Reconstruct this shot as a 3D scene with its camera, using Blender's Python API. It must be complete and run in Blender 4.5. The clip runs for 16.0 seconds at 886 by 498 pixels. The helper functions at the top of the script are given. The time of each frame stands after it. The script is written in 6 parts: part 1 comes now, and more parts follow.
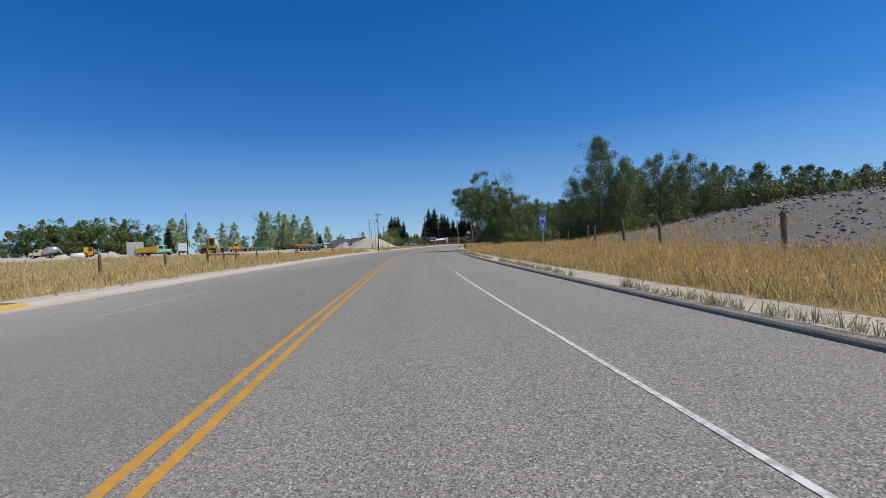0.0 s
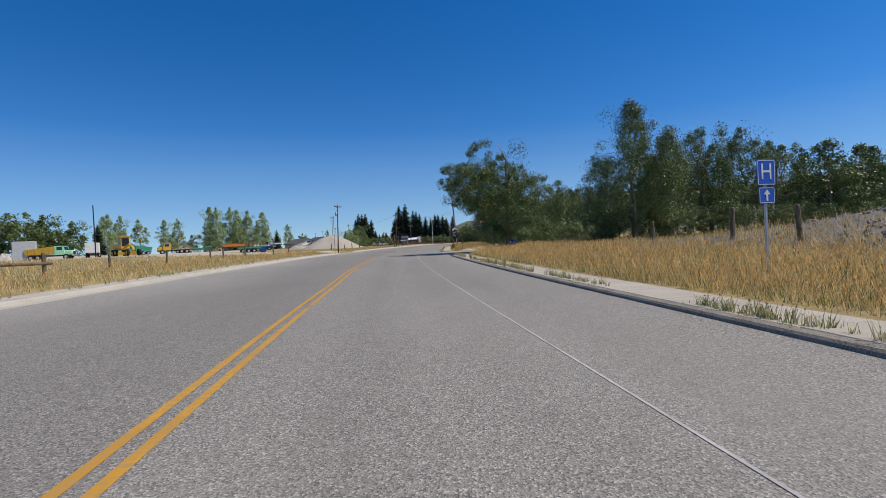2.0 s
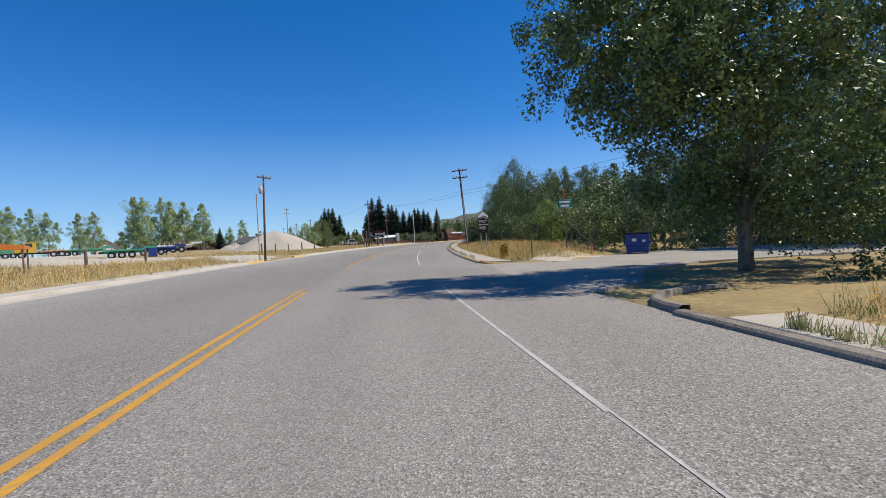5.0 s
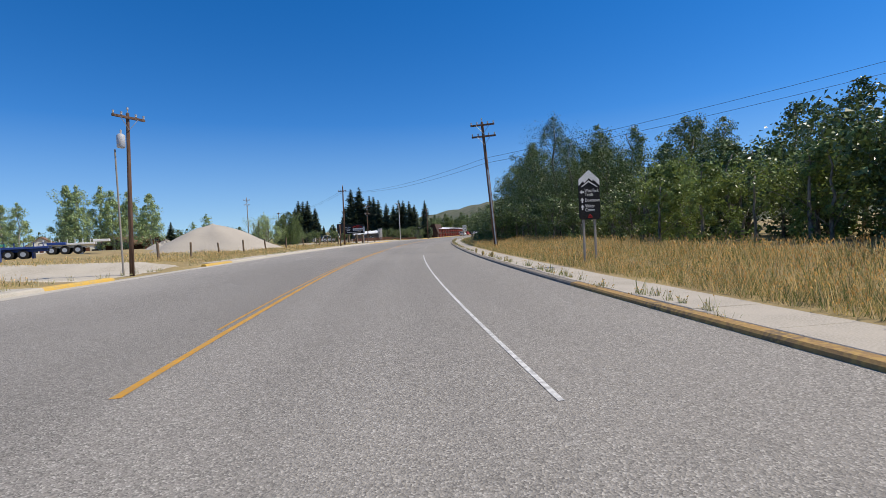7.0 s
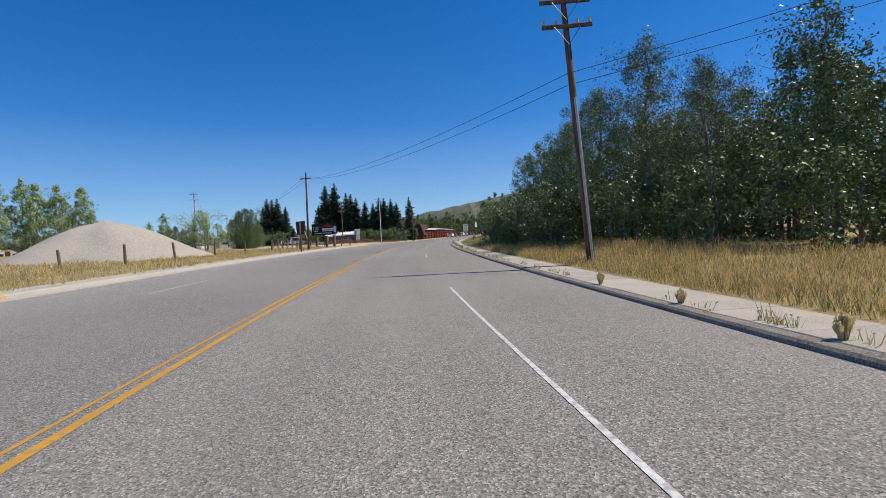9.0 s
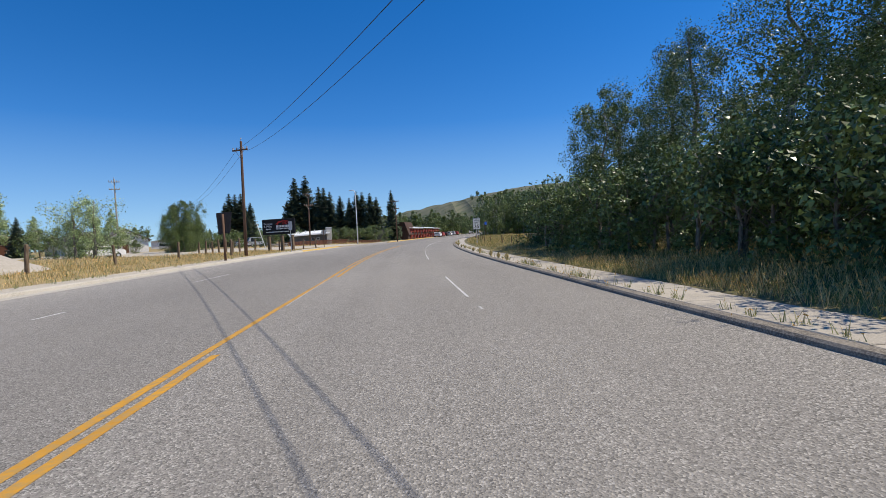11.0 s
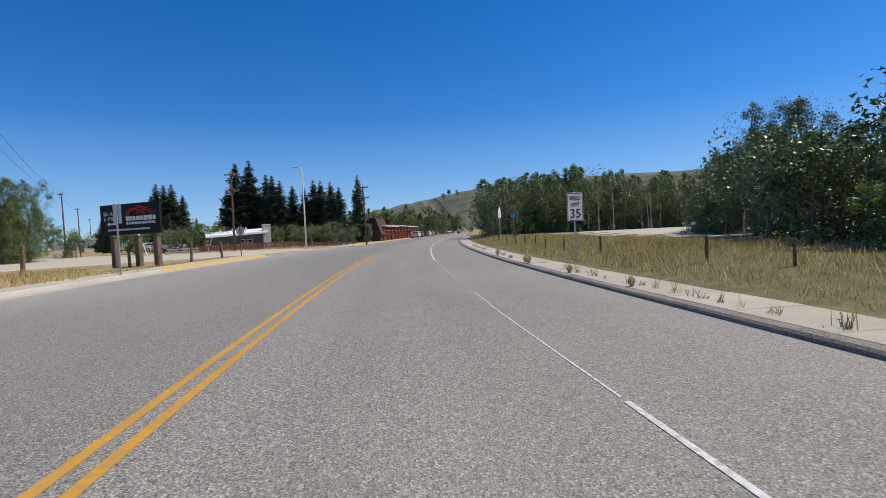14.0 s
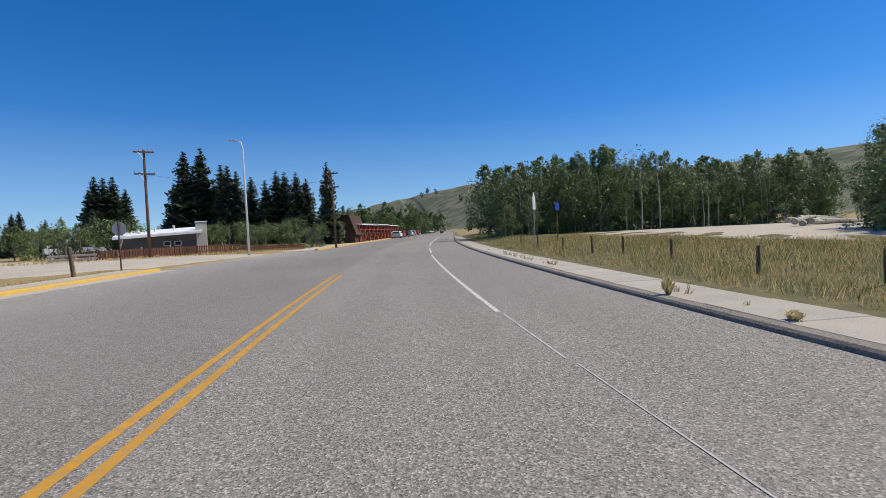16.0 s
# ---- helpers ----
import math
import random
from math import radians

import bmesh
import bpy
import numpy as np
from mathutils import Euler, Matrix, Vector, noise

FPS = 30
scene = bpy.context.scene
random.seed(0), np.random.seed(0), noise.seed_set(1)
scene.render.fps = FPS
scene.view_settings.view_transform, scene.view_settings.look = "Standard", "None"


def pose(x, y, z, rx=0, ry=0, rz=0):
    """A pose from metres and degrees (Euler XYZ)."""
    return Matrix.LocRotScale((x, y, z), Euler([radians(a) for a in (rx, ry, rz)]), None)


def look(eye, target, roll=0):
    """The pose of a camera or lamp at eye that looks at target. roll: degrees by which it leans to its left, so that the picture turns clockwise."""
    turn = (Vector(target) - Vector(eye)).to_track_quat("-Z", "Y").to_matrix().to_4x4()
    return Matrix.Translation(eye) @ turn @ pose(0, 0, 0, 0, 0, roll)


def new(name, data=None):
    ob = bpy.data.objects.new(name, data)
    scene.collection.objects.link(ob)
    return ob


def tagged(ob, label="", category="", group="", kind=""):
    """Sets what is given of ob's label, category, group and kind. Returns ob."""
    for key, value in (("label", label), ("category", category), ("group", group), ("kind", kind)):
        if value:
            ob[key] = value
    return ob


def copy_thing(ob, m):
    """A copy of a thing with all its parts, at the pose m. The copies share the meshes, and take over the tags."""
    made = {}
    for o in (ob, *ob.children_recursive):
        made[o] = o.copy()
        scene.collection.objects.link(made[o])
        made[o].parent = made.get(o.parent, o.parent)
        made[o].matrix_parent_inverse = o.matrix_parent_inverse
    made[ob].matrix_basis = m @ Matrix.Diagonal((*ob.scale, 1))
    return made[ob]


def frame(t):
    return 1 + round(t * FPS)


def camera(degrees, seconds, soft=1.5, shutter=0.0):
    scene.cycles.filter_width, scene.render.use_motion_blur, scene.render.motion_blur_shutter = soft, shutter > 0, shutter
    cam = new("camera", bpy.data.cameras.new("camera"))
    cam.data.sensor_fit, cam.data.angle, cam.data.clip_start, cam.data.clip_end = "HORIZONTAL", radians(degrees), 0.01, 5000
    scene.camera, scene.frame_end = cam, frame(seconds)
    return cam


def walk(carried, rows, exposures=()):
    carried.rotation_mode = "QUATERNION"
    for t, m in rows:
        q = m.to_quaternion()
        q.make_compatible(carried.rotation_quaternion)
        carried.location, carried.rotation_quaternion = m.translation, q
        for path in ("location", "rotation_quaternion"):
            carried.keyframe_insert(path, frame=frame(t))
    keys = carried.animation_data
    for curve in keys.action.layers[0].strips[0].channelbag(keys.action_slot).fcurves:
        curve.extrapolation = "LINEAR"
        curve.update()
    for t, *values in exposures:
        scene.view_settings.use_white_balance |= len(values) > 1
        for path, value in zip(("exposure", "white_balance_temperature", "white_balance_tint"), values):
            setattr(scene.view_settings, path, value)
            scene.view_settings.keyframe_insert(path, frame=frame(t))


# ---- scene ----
cam = camera(84.71, 16.0, soft=0.62)

# The camera: a dashboard view, driven along the road
PATH = [
    (0.0, 0.000, 0.000, 0.000, -0.848),
    (0.5, -0.429, 4.910, -1.266, -0.949),
    (1.0, -0.810, 9.988, -2.475, -1.020),
    (1.5, -1.147, 15.186, -3.169, -1.040),
    (2.0, -1.426, 20.523, -3.690, -1.047),
    (2.5, -1.623, 25.781, -4.083, -1.308),
    (3.0, -1.878, 31.435, -4.418, -1.458),
    (3.5, -2.115, 37.208, -5.033, -1.416),
    (4.0, -2.297, 43.052, -5.771, -1.288),
    (4.5, -2.415, 48.876, -6.354, -1.287),
    (5.0, -2.473, 54.603, -6.867, -1.369),
    (5.5, -2.474, 60.158, -7.362, -1.527),
    (6.0, -2.416, 65.465, -7.867, -1.789),
    (6.5, -2.304, 70.503, -8.399, -1.879),
    (7.0, -2.170, 75.446, -8.991, -1.896),
    (7.5, -1.993, 80.051, -9.587, -1.936),
    (8.0, -1.772, 84.616, -10.187, -1.896),
    (8.5, -1.490, 89.187, -10.805, -1.844),
    (9.0, -1.160, 93.826, -11.385, -1.814),
    (9.5, -0.764, 98.509, -11.973, -1.829),
    (10.0, -0.312, 103.223, -12.579, -1.860),
    (10.5, 0.192, 107.948, -13.169, -1.912),
    (11.0, 0.744, 112.665, -13.743, -1.975),
    (11.5, 1.343, 117.352, -14.339, -2.021),
    (12.0, 1.976, 122.005, -15.008, -2.058),
    (12.5, 2.594, 126.580, -15.608, -2.062),
    (13.0, 3.178, 131.150, -16.280, -2.140),
    (13.5, 3.836, 135.155, -16.820, -2.070),
    (14.0, 4.546, 139.264, -17.470, -2.154),
    (14.5, 5.284, 143.253, -18.097, -2.130),
    (15.0, 6.035, 147.034, -18.820, -2.207),
    (15.5, 6.756, 150.340, -19.522, -2.238),
    (16.0, 7.437, 153.693, -20.156, -2.306),
]
walk(cam, [(t, pose(x, y, 1.35, 90 + p, 0, w) @ pose(0, 0, 0, 0, 0, -2.81)) for t, x, y, w, p in PATH],
     [(0, 0.0), (3.7, 0.02), (5.6, 0.45), (6.2, 0.52), (6.8, 0.3), (7.6, 0.15), (8.4, 0.14), (11, 0.24), (12.5, 0.23), (14, 0.17), (16, 0.12)])

# ---- world and sun ----
SUN_EL, SUN_AZ = 56.0, 100.0          # height; clockwise from +y
world = bpy.data.worlds.new("world")
scene.world = world
world.use_nodes = True
wn = world.node_tree.nodes
sky = wn.new("ShaderNodeTexSky")
sky.sky_type = "NISHITA"
sky.sun_disc = False
sky.sun_elevation, sky.sun_rotation = radians(SUN_EL), radians(SUN_AZ)
sky.altitude, sky.air_density, sky.dust_density, sky.ozone_density = 1700, 1.0, 0.1, 2.2
wn["Background"].inputs[1].default_value = 0.127
rich = wn.new("ShaderNodeHueSaturation")
rich.inputs["Saturation"].default_value, rich.inputs["Hue"].default_value = 1.4, 0.507
# clear mountain air: little haze low over the horizon
wc, wm, wz = wn.new("ShaderNodeTexCoord"), wn.new("ShaderNodeMapping"), wn.new("ShaderNodeVectorMath")
wm.inputs["Scale"].default_value, wm.inputs["Location"].default_value = (1, 1, 1), (0, 0, 0.055)
wz.operation = "NORMALIZE"
world.node_tree.links.new(wc.outputs["Generated"], wm.inputs[0])
world.node_tree.links.new(wm.outputs[0], wz.inputs[0])
world.node_tree.links.new(wz.outputs[0], sky.inputs["Vector"])
world.node_tree.links.new(sky.outputs[0], rich.inputs["Color"])
hz, hr, hm = wn.new("ShaderNodeSeparateXYZ"), wn.new("ShaderNodeMapRange"), wn.new("ShaderNodeMix")
hr.inputs[1].default_value, hr.inputs[2].default_value, hr.inputs[3].default_value, hr.inputs[4].default_value = 0.0, 0.22, 0.45, 0.0
hm.data_type = "RGBA"
hm.inputs[7].default_value = (2.4, 3.4, 4.2, 1)
world.node_tree.links.new(wc.outputs["Generated"], hz.inputs[0])
world.node_tree.links.new(hz.outputs[2], hr.inputs[0])
world.node_tree.links.new(hr.outputs[0], hm.inputs[0])
world.node_tree.links.new(rich.outputs[0], hm.inputs[6])
world.node_tree.links.new(hm.outputs[2], wn["Background"].inputs[0])
sun = new("sun", bpy.data.lights.new("sun", "SUN"))
sun.data.energy, sun.data.angle, sun.data.color = 4.1, radians(0.5), (1.0, 0.91, 0.77)
_a, _e = radians(SUN_AZ), radians(SUN_EL)
sun.matrix_world = look((math.sin(_a) * math.cos(_e) * 100, math.cos(_a) * math.cos(_e) * 100, math.sin(_e) * 100), (0, 0, 0))

# ---- materials ----
def mat(name, base, rough=0.8, metal=0.0, vary=(), scale=4.0, fine=60.0, bump=0.2, island=0.0, obj=0.0, thin=0.0, spec=0.3, streak=None):
    """Base colour broken up by a coarse and a fine noise towards the colours in vary; island/obj: spread of brightness per piece."""
    m = bpy.data.materials.new(name)
    m.use_nodes = True
    n, l = m.node_tree.nodes, m.node_tree.links
    b = n["Principled BSDF"]
    b.inputs["Roughness"].default_value, b.inputs["Metallic"].default_value = rough, metal
    b.inputs["Specular IOR Level"].default_value = spec
    tc = n.new("ShaderNodeTexCoord")
    src = tc.outputs["Object"]
    if streak:
        mp = n.new("ShaderNodeMapping")
        mp.inputs["Scale"].default_value = streak
        l.new(src, mp.inputs[0])
        src = mp.outputs[0]
    col = n.new("ShaderNodeRGB")
    col.outputs[0].default_value = (*base, 1)
    out = col.outputs[0]
    for i, c in enumerate(vary):
        nz = n.new("ShaderNodeTexNoise")
        nz.inputs["Scale"].default_value = (scale, fine, scale * 5)[i % 3]
        nz.inputs["Detail"].default_value = 5
        l.new(src, nz.inputs["Vector"])
        rp = n.new("ShaderNodeValToRGB")
        rp.color_ramp.elements[0].position, rp.color_ramp.elements[1].position = 0.42, 0.62
        l.new(nz.outputs["Fac"], rp.inputs[0])
        mx = n.new("ShaderNodeMix")
        mx.data_type = "RGBA"
        l.new(rp.outputs[0], mx.inputs[0])
        l.new(out, mx.inputs[6])
        mx.inputs[7].default_value = (*c, 1)
        out = mx.outputs[2]
    if island or obj:
        hs = n.new("ShaderNodeHueSaturation")
        mr = n.new("ShaderNodeMapRange")
        a = island or obj
        mr.inputs[3].default_value, mr.inputs[4].default_value = 1 - a, 1 + a
        if island:
            l.new(n.new("ShaderNodeNewGeometry").outputs["Random Per Island"], mr.inputs[0])
        else:
            l.new(n.new("ShaderNodeObjectInfo").outputs["Random"], mr.inputs[0])
        l.new(mr.outputs[0], hs.inputs["Value"])
        l.new(out, hs.inputs["Color"])
        out = hs.outputs[0]
    l.new(out, b.inputs["Base Color"])
    if bump:
        nb = n.new("ShaderNodeTexNoise")
        nb.inputs["Scale"].default_value, nb.inputs["Detail"].default_value = fine, 3
        l.new(src, nb.inputs["Vector"])
        bp = n.new("ShaderNodeBump")
        bp.inputs["Strength"].default_value, bp.inputs["Distance"].default_value = bump, 0.02
        l.new(nb.outputs["Fac"], bp.inputs["Height"])
        l.new(bp.outputs[0], b.inputs["Normal"])
    if thin:
        tr = n.new("ShaderNodeBsdfTranslucent")
        l.new(out, tr.inputs["Color"])
        ad = n.new("ShaderNodeMixShader")
        ad.inputs[0].default_value = thin
        l.new(b.outputs[0], ad.inputs[1])
        l.new(tr.outputs[0], ad.inputs[2])
        l.new(ad.outputs[0], n["Material Output"].inputs[0])
    return m


def asphalt():
    """Chip seal: light and dark stone chips in a grey binder, with long stains and patches."""
    m = bpy.data.materials.new("asphalt")
    m.use_nodes = True
    n, l = m.node_tree.nodes, m.node_tree.links
    b = n["Principled BSDF"]
    b.inputs["Roughness"].default_value, b.inputs["Specular IOR Level"].default_value = 0.88, 0.25
    tc = n.new("ShaderNodeTexCoord")
    vo = n.new("ShaderNodeTexVoronoi")
    vo.inputs["Scale"].default_value = 72
    l.new(tc.outputs["Object"], vo.inputs["Vector"])
    sx = n.new("ShaderNodeSeparateColor")
    l.new(vo.outputs["Color"], sx.inputs[0])
    chips = n.new("ShaderNodeValToRGB")
    e = chips.color_ramp.elements
    e[0].position, e[0].color = 0.0, (0.11, 0.102, 0.09, 1)
    e[1].position, e[1].color = 1.0, (0.48, 0.45, 0.4, 1)
    k = e.new(0.35); k.color = (0.225, 0.21, 0.184, 1)
    k = e.new(0.8); k.color = (0.295, 0.273, 0.239, 1)
    l.new(sx.outputs[0], chips.inputs[0])
    out = chips.outputs[0]
    for sc, st, c, lo, hi in ((0.35, (1, 0.12, 1), (0.2, 0.185, 0.162), 0.5, 0.8), (0.12, (1, 0.5, 1), (0.34, 0.315, 0.275), 0.46, 0.75), (3.0, (1, 0.6, 1), (0.19, 0.176, 0.155), 0.58, 0.85)):
        mp = n.new("ShaderNodeMapping")
        mp.inputs["Scale"].default_value = st
        l.new(tc.outputs["Object"], mp.inputs[0])
        nz = n.new("ShaderNodeTexNoise")
        nz.inputs["Scale"].default_value, nz.inputs["Detail"].default_value = sc, 4
        l.new(mp.outputs[0], nz.inputs["Vector"])
        mr = n.new("ShaderNodeMapRange")
        mr.inputs[1].default_value, mr.inputs[2].default_value, mr.inputs[4].default_value = lo, hi, 0.55
        l.new(nz.outputs["Fac"], mr.inputs[0])
        mx = n.new("ShaderNodeMix")
        mx.data_type = "RGBA"
        l.new(mr.outputs[0], mx.inputs[0])
        l.new(out, mx.inputs[6])
        mx.inputs[7].default_value = (*c, 1)
        out = mx.outputs[2]
    # lanes laid at different times, and polished wheel tracks
    uv = n.new("ShaderNodeUVMap")
    uv.uv_map = "lanes"
    sp = n.new("ShaderNodeSeparateXYZ")
    l.new(uv.outputs[0], sp.inputs[0])
    wb = n.new("ShaderNodeTexNoise")
    wb.inputs["Scale"].default_value = 1.3
    l.new(tc.outputs["Object"], wb.inputs["Vector"])
    off = n.new("ShaderNodeMath")
    off.operation = "MULTIPLY_ADD"
    off.inputs[1].default_value = 0.35
    l.new(wb.outputs["Fac"], off.inputs[0])
    l.new(sp.outputs[0], off.inputs[2])
    lane = n.new("ShaderNodeValToRGB")
    e = lane.color_ramp.elements
    e[0].position, e[0].color = 0.0, (1.32, 1.3, 1.26, 1)
    e[1].position, e[1].color = 1.0, (1.04, 1.04, 1.04, 1)
    for d_, g in ((-8.6, 1.24), (-7.0, 1.12), (-5.2, 1.0), (-3.4, 0.92), (-1.4, 0.9), (-0.1, 0.92), (0.15, 1.03), (0.9, 1.04), (1.5, 0.95), (2.3, 1.03), (3.0, 0.97), (3.9, 1.02), (4.6, 0.98), (6.0, 1.06)):
        k = e.new((d_ + 10) / 17)
        k.color = (g, g, g, 1)
    mr = n.new("ShaderNodeMapRange")
    mr.inputs[1].default_value, mr.inputs[2].default_value = -10.0 + 0.17, 7.0 + 0.17
    l.new(off.outputs[0], mr.inputs[0])
    l.new(mr.outputs[0], lane.inputs[0])
    mx = n.new("ShaderNodeMix")
    mx.data_type, mx.blend_type = "RGBA", "MULTIPLY"
    mx.inputs[0].default_value = 1.0
    l.new(out, mx.inputs[6])
    l.new(lane.outputs[0], mx.inputs[7])
    out = mx.outputs[2]
    l.new(out, b.inputs["Base Color"])
    bp = n.new("ShaderNodeBump")
    bp.inputs["Strength"].default_value, bp.inputs["Distance"].default_value = 0.6, 0.01
    l.new(vo.outputs["Distance"], bp.inputs["Height"])
    l.new(bp.outputs[0], b.inputs["Normal"])
    return m


ASPHALT = asphalt()
CONCRETE = mat("concrete", (0.42, 0.375, 0.305), 0.92, vary=((0.35, 0.315, 0.255), (0.48, 0.43, 0.355)), scale=1.2, fine=40, bump=0.25, obj=0.07)
KERB = mat("kerb_concrete", (0.21, 0.183, 0.147), 0.92, vary=((0.12, 0.104, 0.084), (0.3, 0.265, 0.215)), scale=2.0, fine=45, bump=0.1)
PALE = mat("pale_concrete", (0.46, 0.42, 0.35), 0.92, vary=((0.37, 0.335, 0.27), (0.52, 0.48, 0.4)), scale=0.9, fine=30, bump=0.3)
YELLOW = mat("yellow_paint", (0.6, 0.3, 0.03), 0.75, vary=((0.5, 0.25, 0.03), (0.42, 0.26, 0.08)), scale=1.5, fine=14, bump=0.2)
WHITE = mat("white_paint", (0.68, 0.67, 0.63), 0.75, vary=((0.6, 0.59, 0.55), (0.4, 0.39, 0.37)), scale=1.5, fine=14, bump=0.2)
FADED = mat("faded_paint", (0.52, 0.5, 0.47), 0.85, vary=((0.36, 0.345, 0.32), (0.42, 0.4, 0.37)), scale=2.0, fine=12, bump=0.3)
SIDEROAD = mat("dusty_side_road", (0.31, 0.288, 0.25), 0.95, vary=((0.25, 0.232, 0.2), (0.36, 0.333, 0.285)), scale=0.5, fine=30, bump=0.5)
KERBRUST = mat("kerb_rust_paint", (0.33, 0.2, 0.08), 0.85, vary=((0.18, 0.13, 0.08), (0.42, 0.27, 0.09)), scale=2.0, fine=16, bump=0.3)
KERBPAINT = mat("kerb_yellow_paint", (0.58, 0.36, 0.07), 0.8, vary=((0.42, 0.33, 0.17), (0.62, 0.4, 0.09)), scale=3.0, fine=20, bump=0.3)
EARTH = mat("dry_earth", (0.33, 0.25, 0.11), 0.95, vary=((0.24, 0.2, 0.08), (0.4, 0.3, 0.14), (0.28, 0.21, 0.1)), scale=0.12, fine=7, bump=0.6)
OLIVE = mat("thin_turf", (0.155, 0.135, 0.06), 0.95, vary=((0.1, 0.098, 0.042), (0.22, 0.175, 0.08), (0.12, 0.11, 0.05)), scale=0.4, fine=16, bump=0.9)
GRAVEL = mat("gravel", (0.45, 0.4, 0.31), 0.95, vary=((0.37, 0.325, 0.25), (0.53, 0.475, 0.38)), scale=0.4, fine=14, bump=0.7)
STONE = mat("bank_stone", (0.16, 0.145, 0.14), 0.9, vary=((0.12, 0.11, 0.105), (0.28, 0.255, 0.235)), scale=1.2, fine=9, bump=0.3, island=0.45)
BERM = mat("berm_gravel", (0.165, 0.145, 0.14), 0.95, vary=((0.11, 0.098, 0.1), (0.23, 0.205, 0.195), (0.14, 0.135, 0.1)), scale=0.5, fine=9, bump=0.9)
PILE = mat("pile_gravel", (0.4, 0.36, 0.29), 0.95, vary=((0.35, 0.315, 0.26), (0.45, 0.4, 0.33)), scale=0.3, fine=8, bump=0.4)
HILL = mat("hill_grass", (0.165, 0.162, 0.1), 0.95, vary=((0.115, 0.125, 0.07), (0.2, 0.185, 0.12), (0.07, 0.088, 0.045)), scale=0.02, fine=0.35, bump=0.0)
STRAW = mat("straw", (0.78, 0.57, 0.25), 0.8, vary=((0.6, 0.47, 0.19), (0.82, 0.64, 0.34)), scale=0.35, fine=3, bump=0, island=0.3, thin=0.4)
SEED = mat("seed_head", (0.8, 0.5, 0.17), 0.8, vary=((0.68, 0.38, 0.11),), scale=0.5, bump=0, island=0.3, thin=0.25)
BLADE = mat("green_blade", (0.23, 0.255, 0.075), 0.7, vary=((0.32, 0.3, 0.11), (0.15, 0.19, 0.06)), scale=0.6, fine=3, bump=0, island=0.3, thin=0.3)
WEED = mat("weed_leaf", (0.42, 0.42, 0.22), 0.8, vary=((0.55, 0.5, 0.28),), scale=2.0, bump=0, island=0.35, thin=0.25)
BARK = mat("grey_bark", (0.2, 0.175, 0.14), 0.95, vary=((0.1, 0.085, 0.07), (0.28, 0.25, 0.2)), scale=2.5, fine=14, bump=0.6, streak=(1, 1, 0.3))
PALEBARK = mat("pale_bark", (0.42, 0.4, 0.33), 0.9, vary=((0.2, 0.18, 0.14), (0.5, 0.48, 0.4)), scale=2.0, fine=10, bump=0.4)
def leafmat(name, c, spread=0.35, thin=0.4):
    dark = tuple(v * 0.68 for v in c)
    return mat(name, c, 0.36, vary=(dark, (c[0] * 1.3, c[1] * 1.22, c[2] * 1.1)), scale=0.35, fine=2.2, bump=0, island=spread, thin=thin, spec=0.32)
LEAF = leafmat("cottonwood_leaf", (0.125, 0.175, 0.056), 0.6, 0.06)
LEAF2 = leafmat("aspen_leaf", (0.16, 0.215, 0.08), 0.5, 0.2)
LEAF3 = leafmat("poplar_leaf", (0.33, 0.42, 0.2), 0.4, 0.3)
LEAF4 = leafmat("willow_leaf", (0.2, 0.26, 0.07), 0.4, 0.3)
NEEDLE = mat("spruce_needle", (0.095, 0.125, 0.075), 0.7, vary=((0.125, 0.155, 0.095), (0.065, 0.09, 0.055)), scale=0.6, fine=3, bump=0, island=0.35, thin=0.1)
WOODPOST = mat("weathered_wood", (0.15, 0.105, 0.065), 0.9, vary=((0.08, 0.058, 0.04), (0.23, 0.17, 0.11)), scale=3, fine=18, bump=0.5, streak=(1, 1, 0.15))
POLEWOOD = mat("creosoted_pole", (0.125, 0.07, 0.045), 0.88, vary=((0.07, 0.045, 0.032), (0.19, 0.115, 0.075)), scale=1.5, fine=12, bump=0.4, streak=(1, 1, 0.1))
GREYPOLE = mat("silvered_pole", (0.36, 0.33, 0.28), 0.85, vary=((0.25, 0.23, 0.2),), scale=1.5, bump=0.3, streak=(1, 1, 0.1))
STEEL = mat("galvanised_steel", (0.5, 0.51, 0.52), 0.5, 0.7, vary=((0.42, 0.43, 0.44),), scale=5, bump=0.05)
RUSTPOST = mat("rusty_steel_post", (0.15, 0.085, 0.05), 0.85, vary=((0.1, 0.07, 0.05), (0.21, 0.11, 0.055)), scale=6, fine=40, bump=0.3)
def paint(name, c, rough=0.5, spec=0.4, metal=0.0):
    return mat(name, c, rough, metal, vary=(tuple(v * 0.82 for v in c), tuple(min(1, v * 1.08 + 0.01) for v in c)), scale=1.6, fine=22, bump=0.03, spec=spec)
SIGNWHITE = paint("sign_white", (0.75, 0.75, 0.72))
SIGNBLACK = paint("sign_black", (0.012, 0.012, 0.013), 0.6, 0.2)
SIGNBLUE = paint("sign_blue", (0.015, 0.11, 0.52))
SIGNGREEN = paint("sign_green", (0.01, 0.2, 0.13))
SIGNRED = paint("sign_red", (0.55, 0.03, 0.025))
SIGNYEL = paint("sign_yellow", (0.62, 0.36, 0.015))
BROWNSIGN = paint("sign_back_brown", (0.03, 0.024, 0.022), 0.7)
ORANGE = paint("orange_plastic", (0.75, 0.13, 0.03))
MACHYEL = paint("machine_yellow", (0.62, 0.36, 0.03))
MACHORG = paint("machine_orange", (0.66, 0.2, 0.03))
MACHGRN = paint("machine_green", (0.06, 0.3, 0.17))
MINT = paint("mint_green", (0.42, 0.8, 0.48))
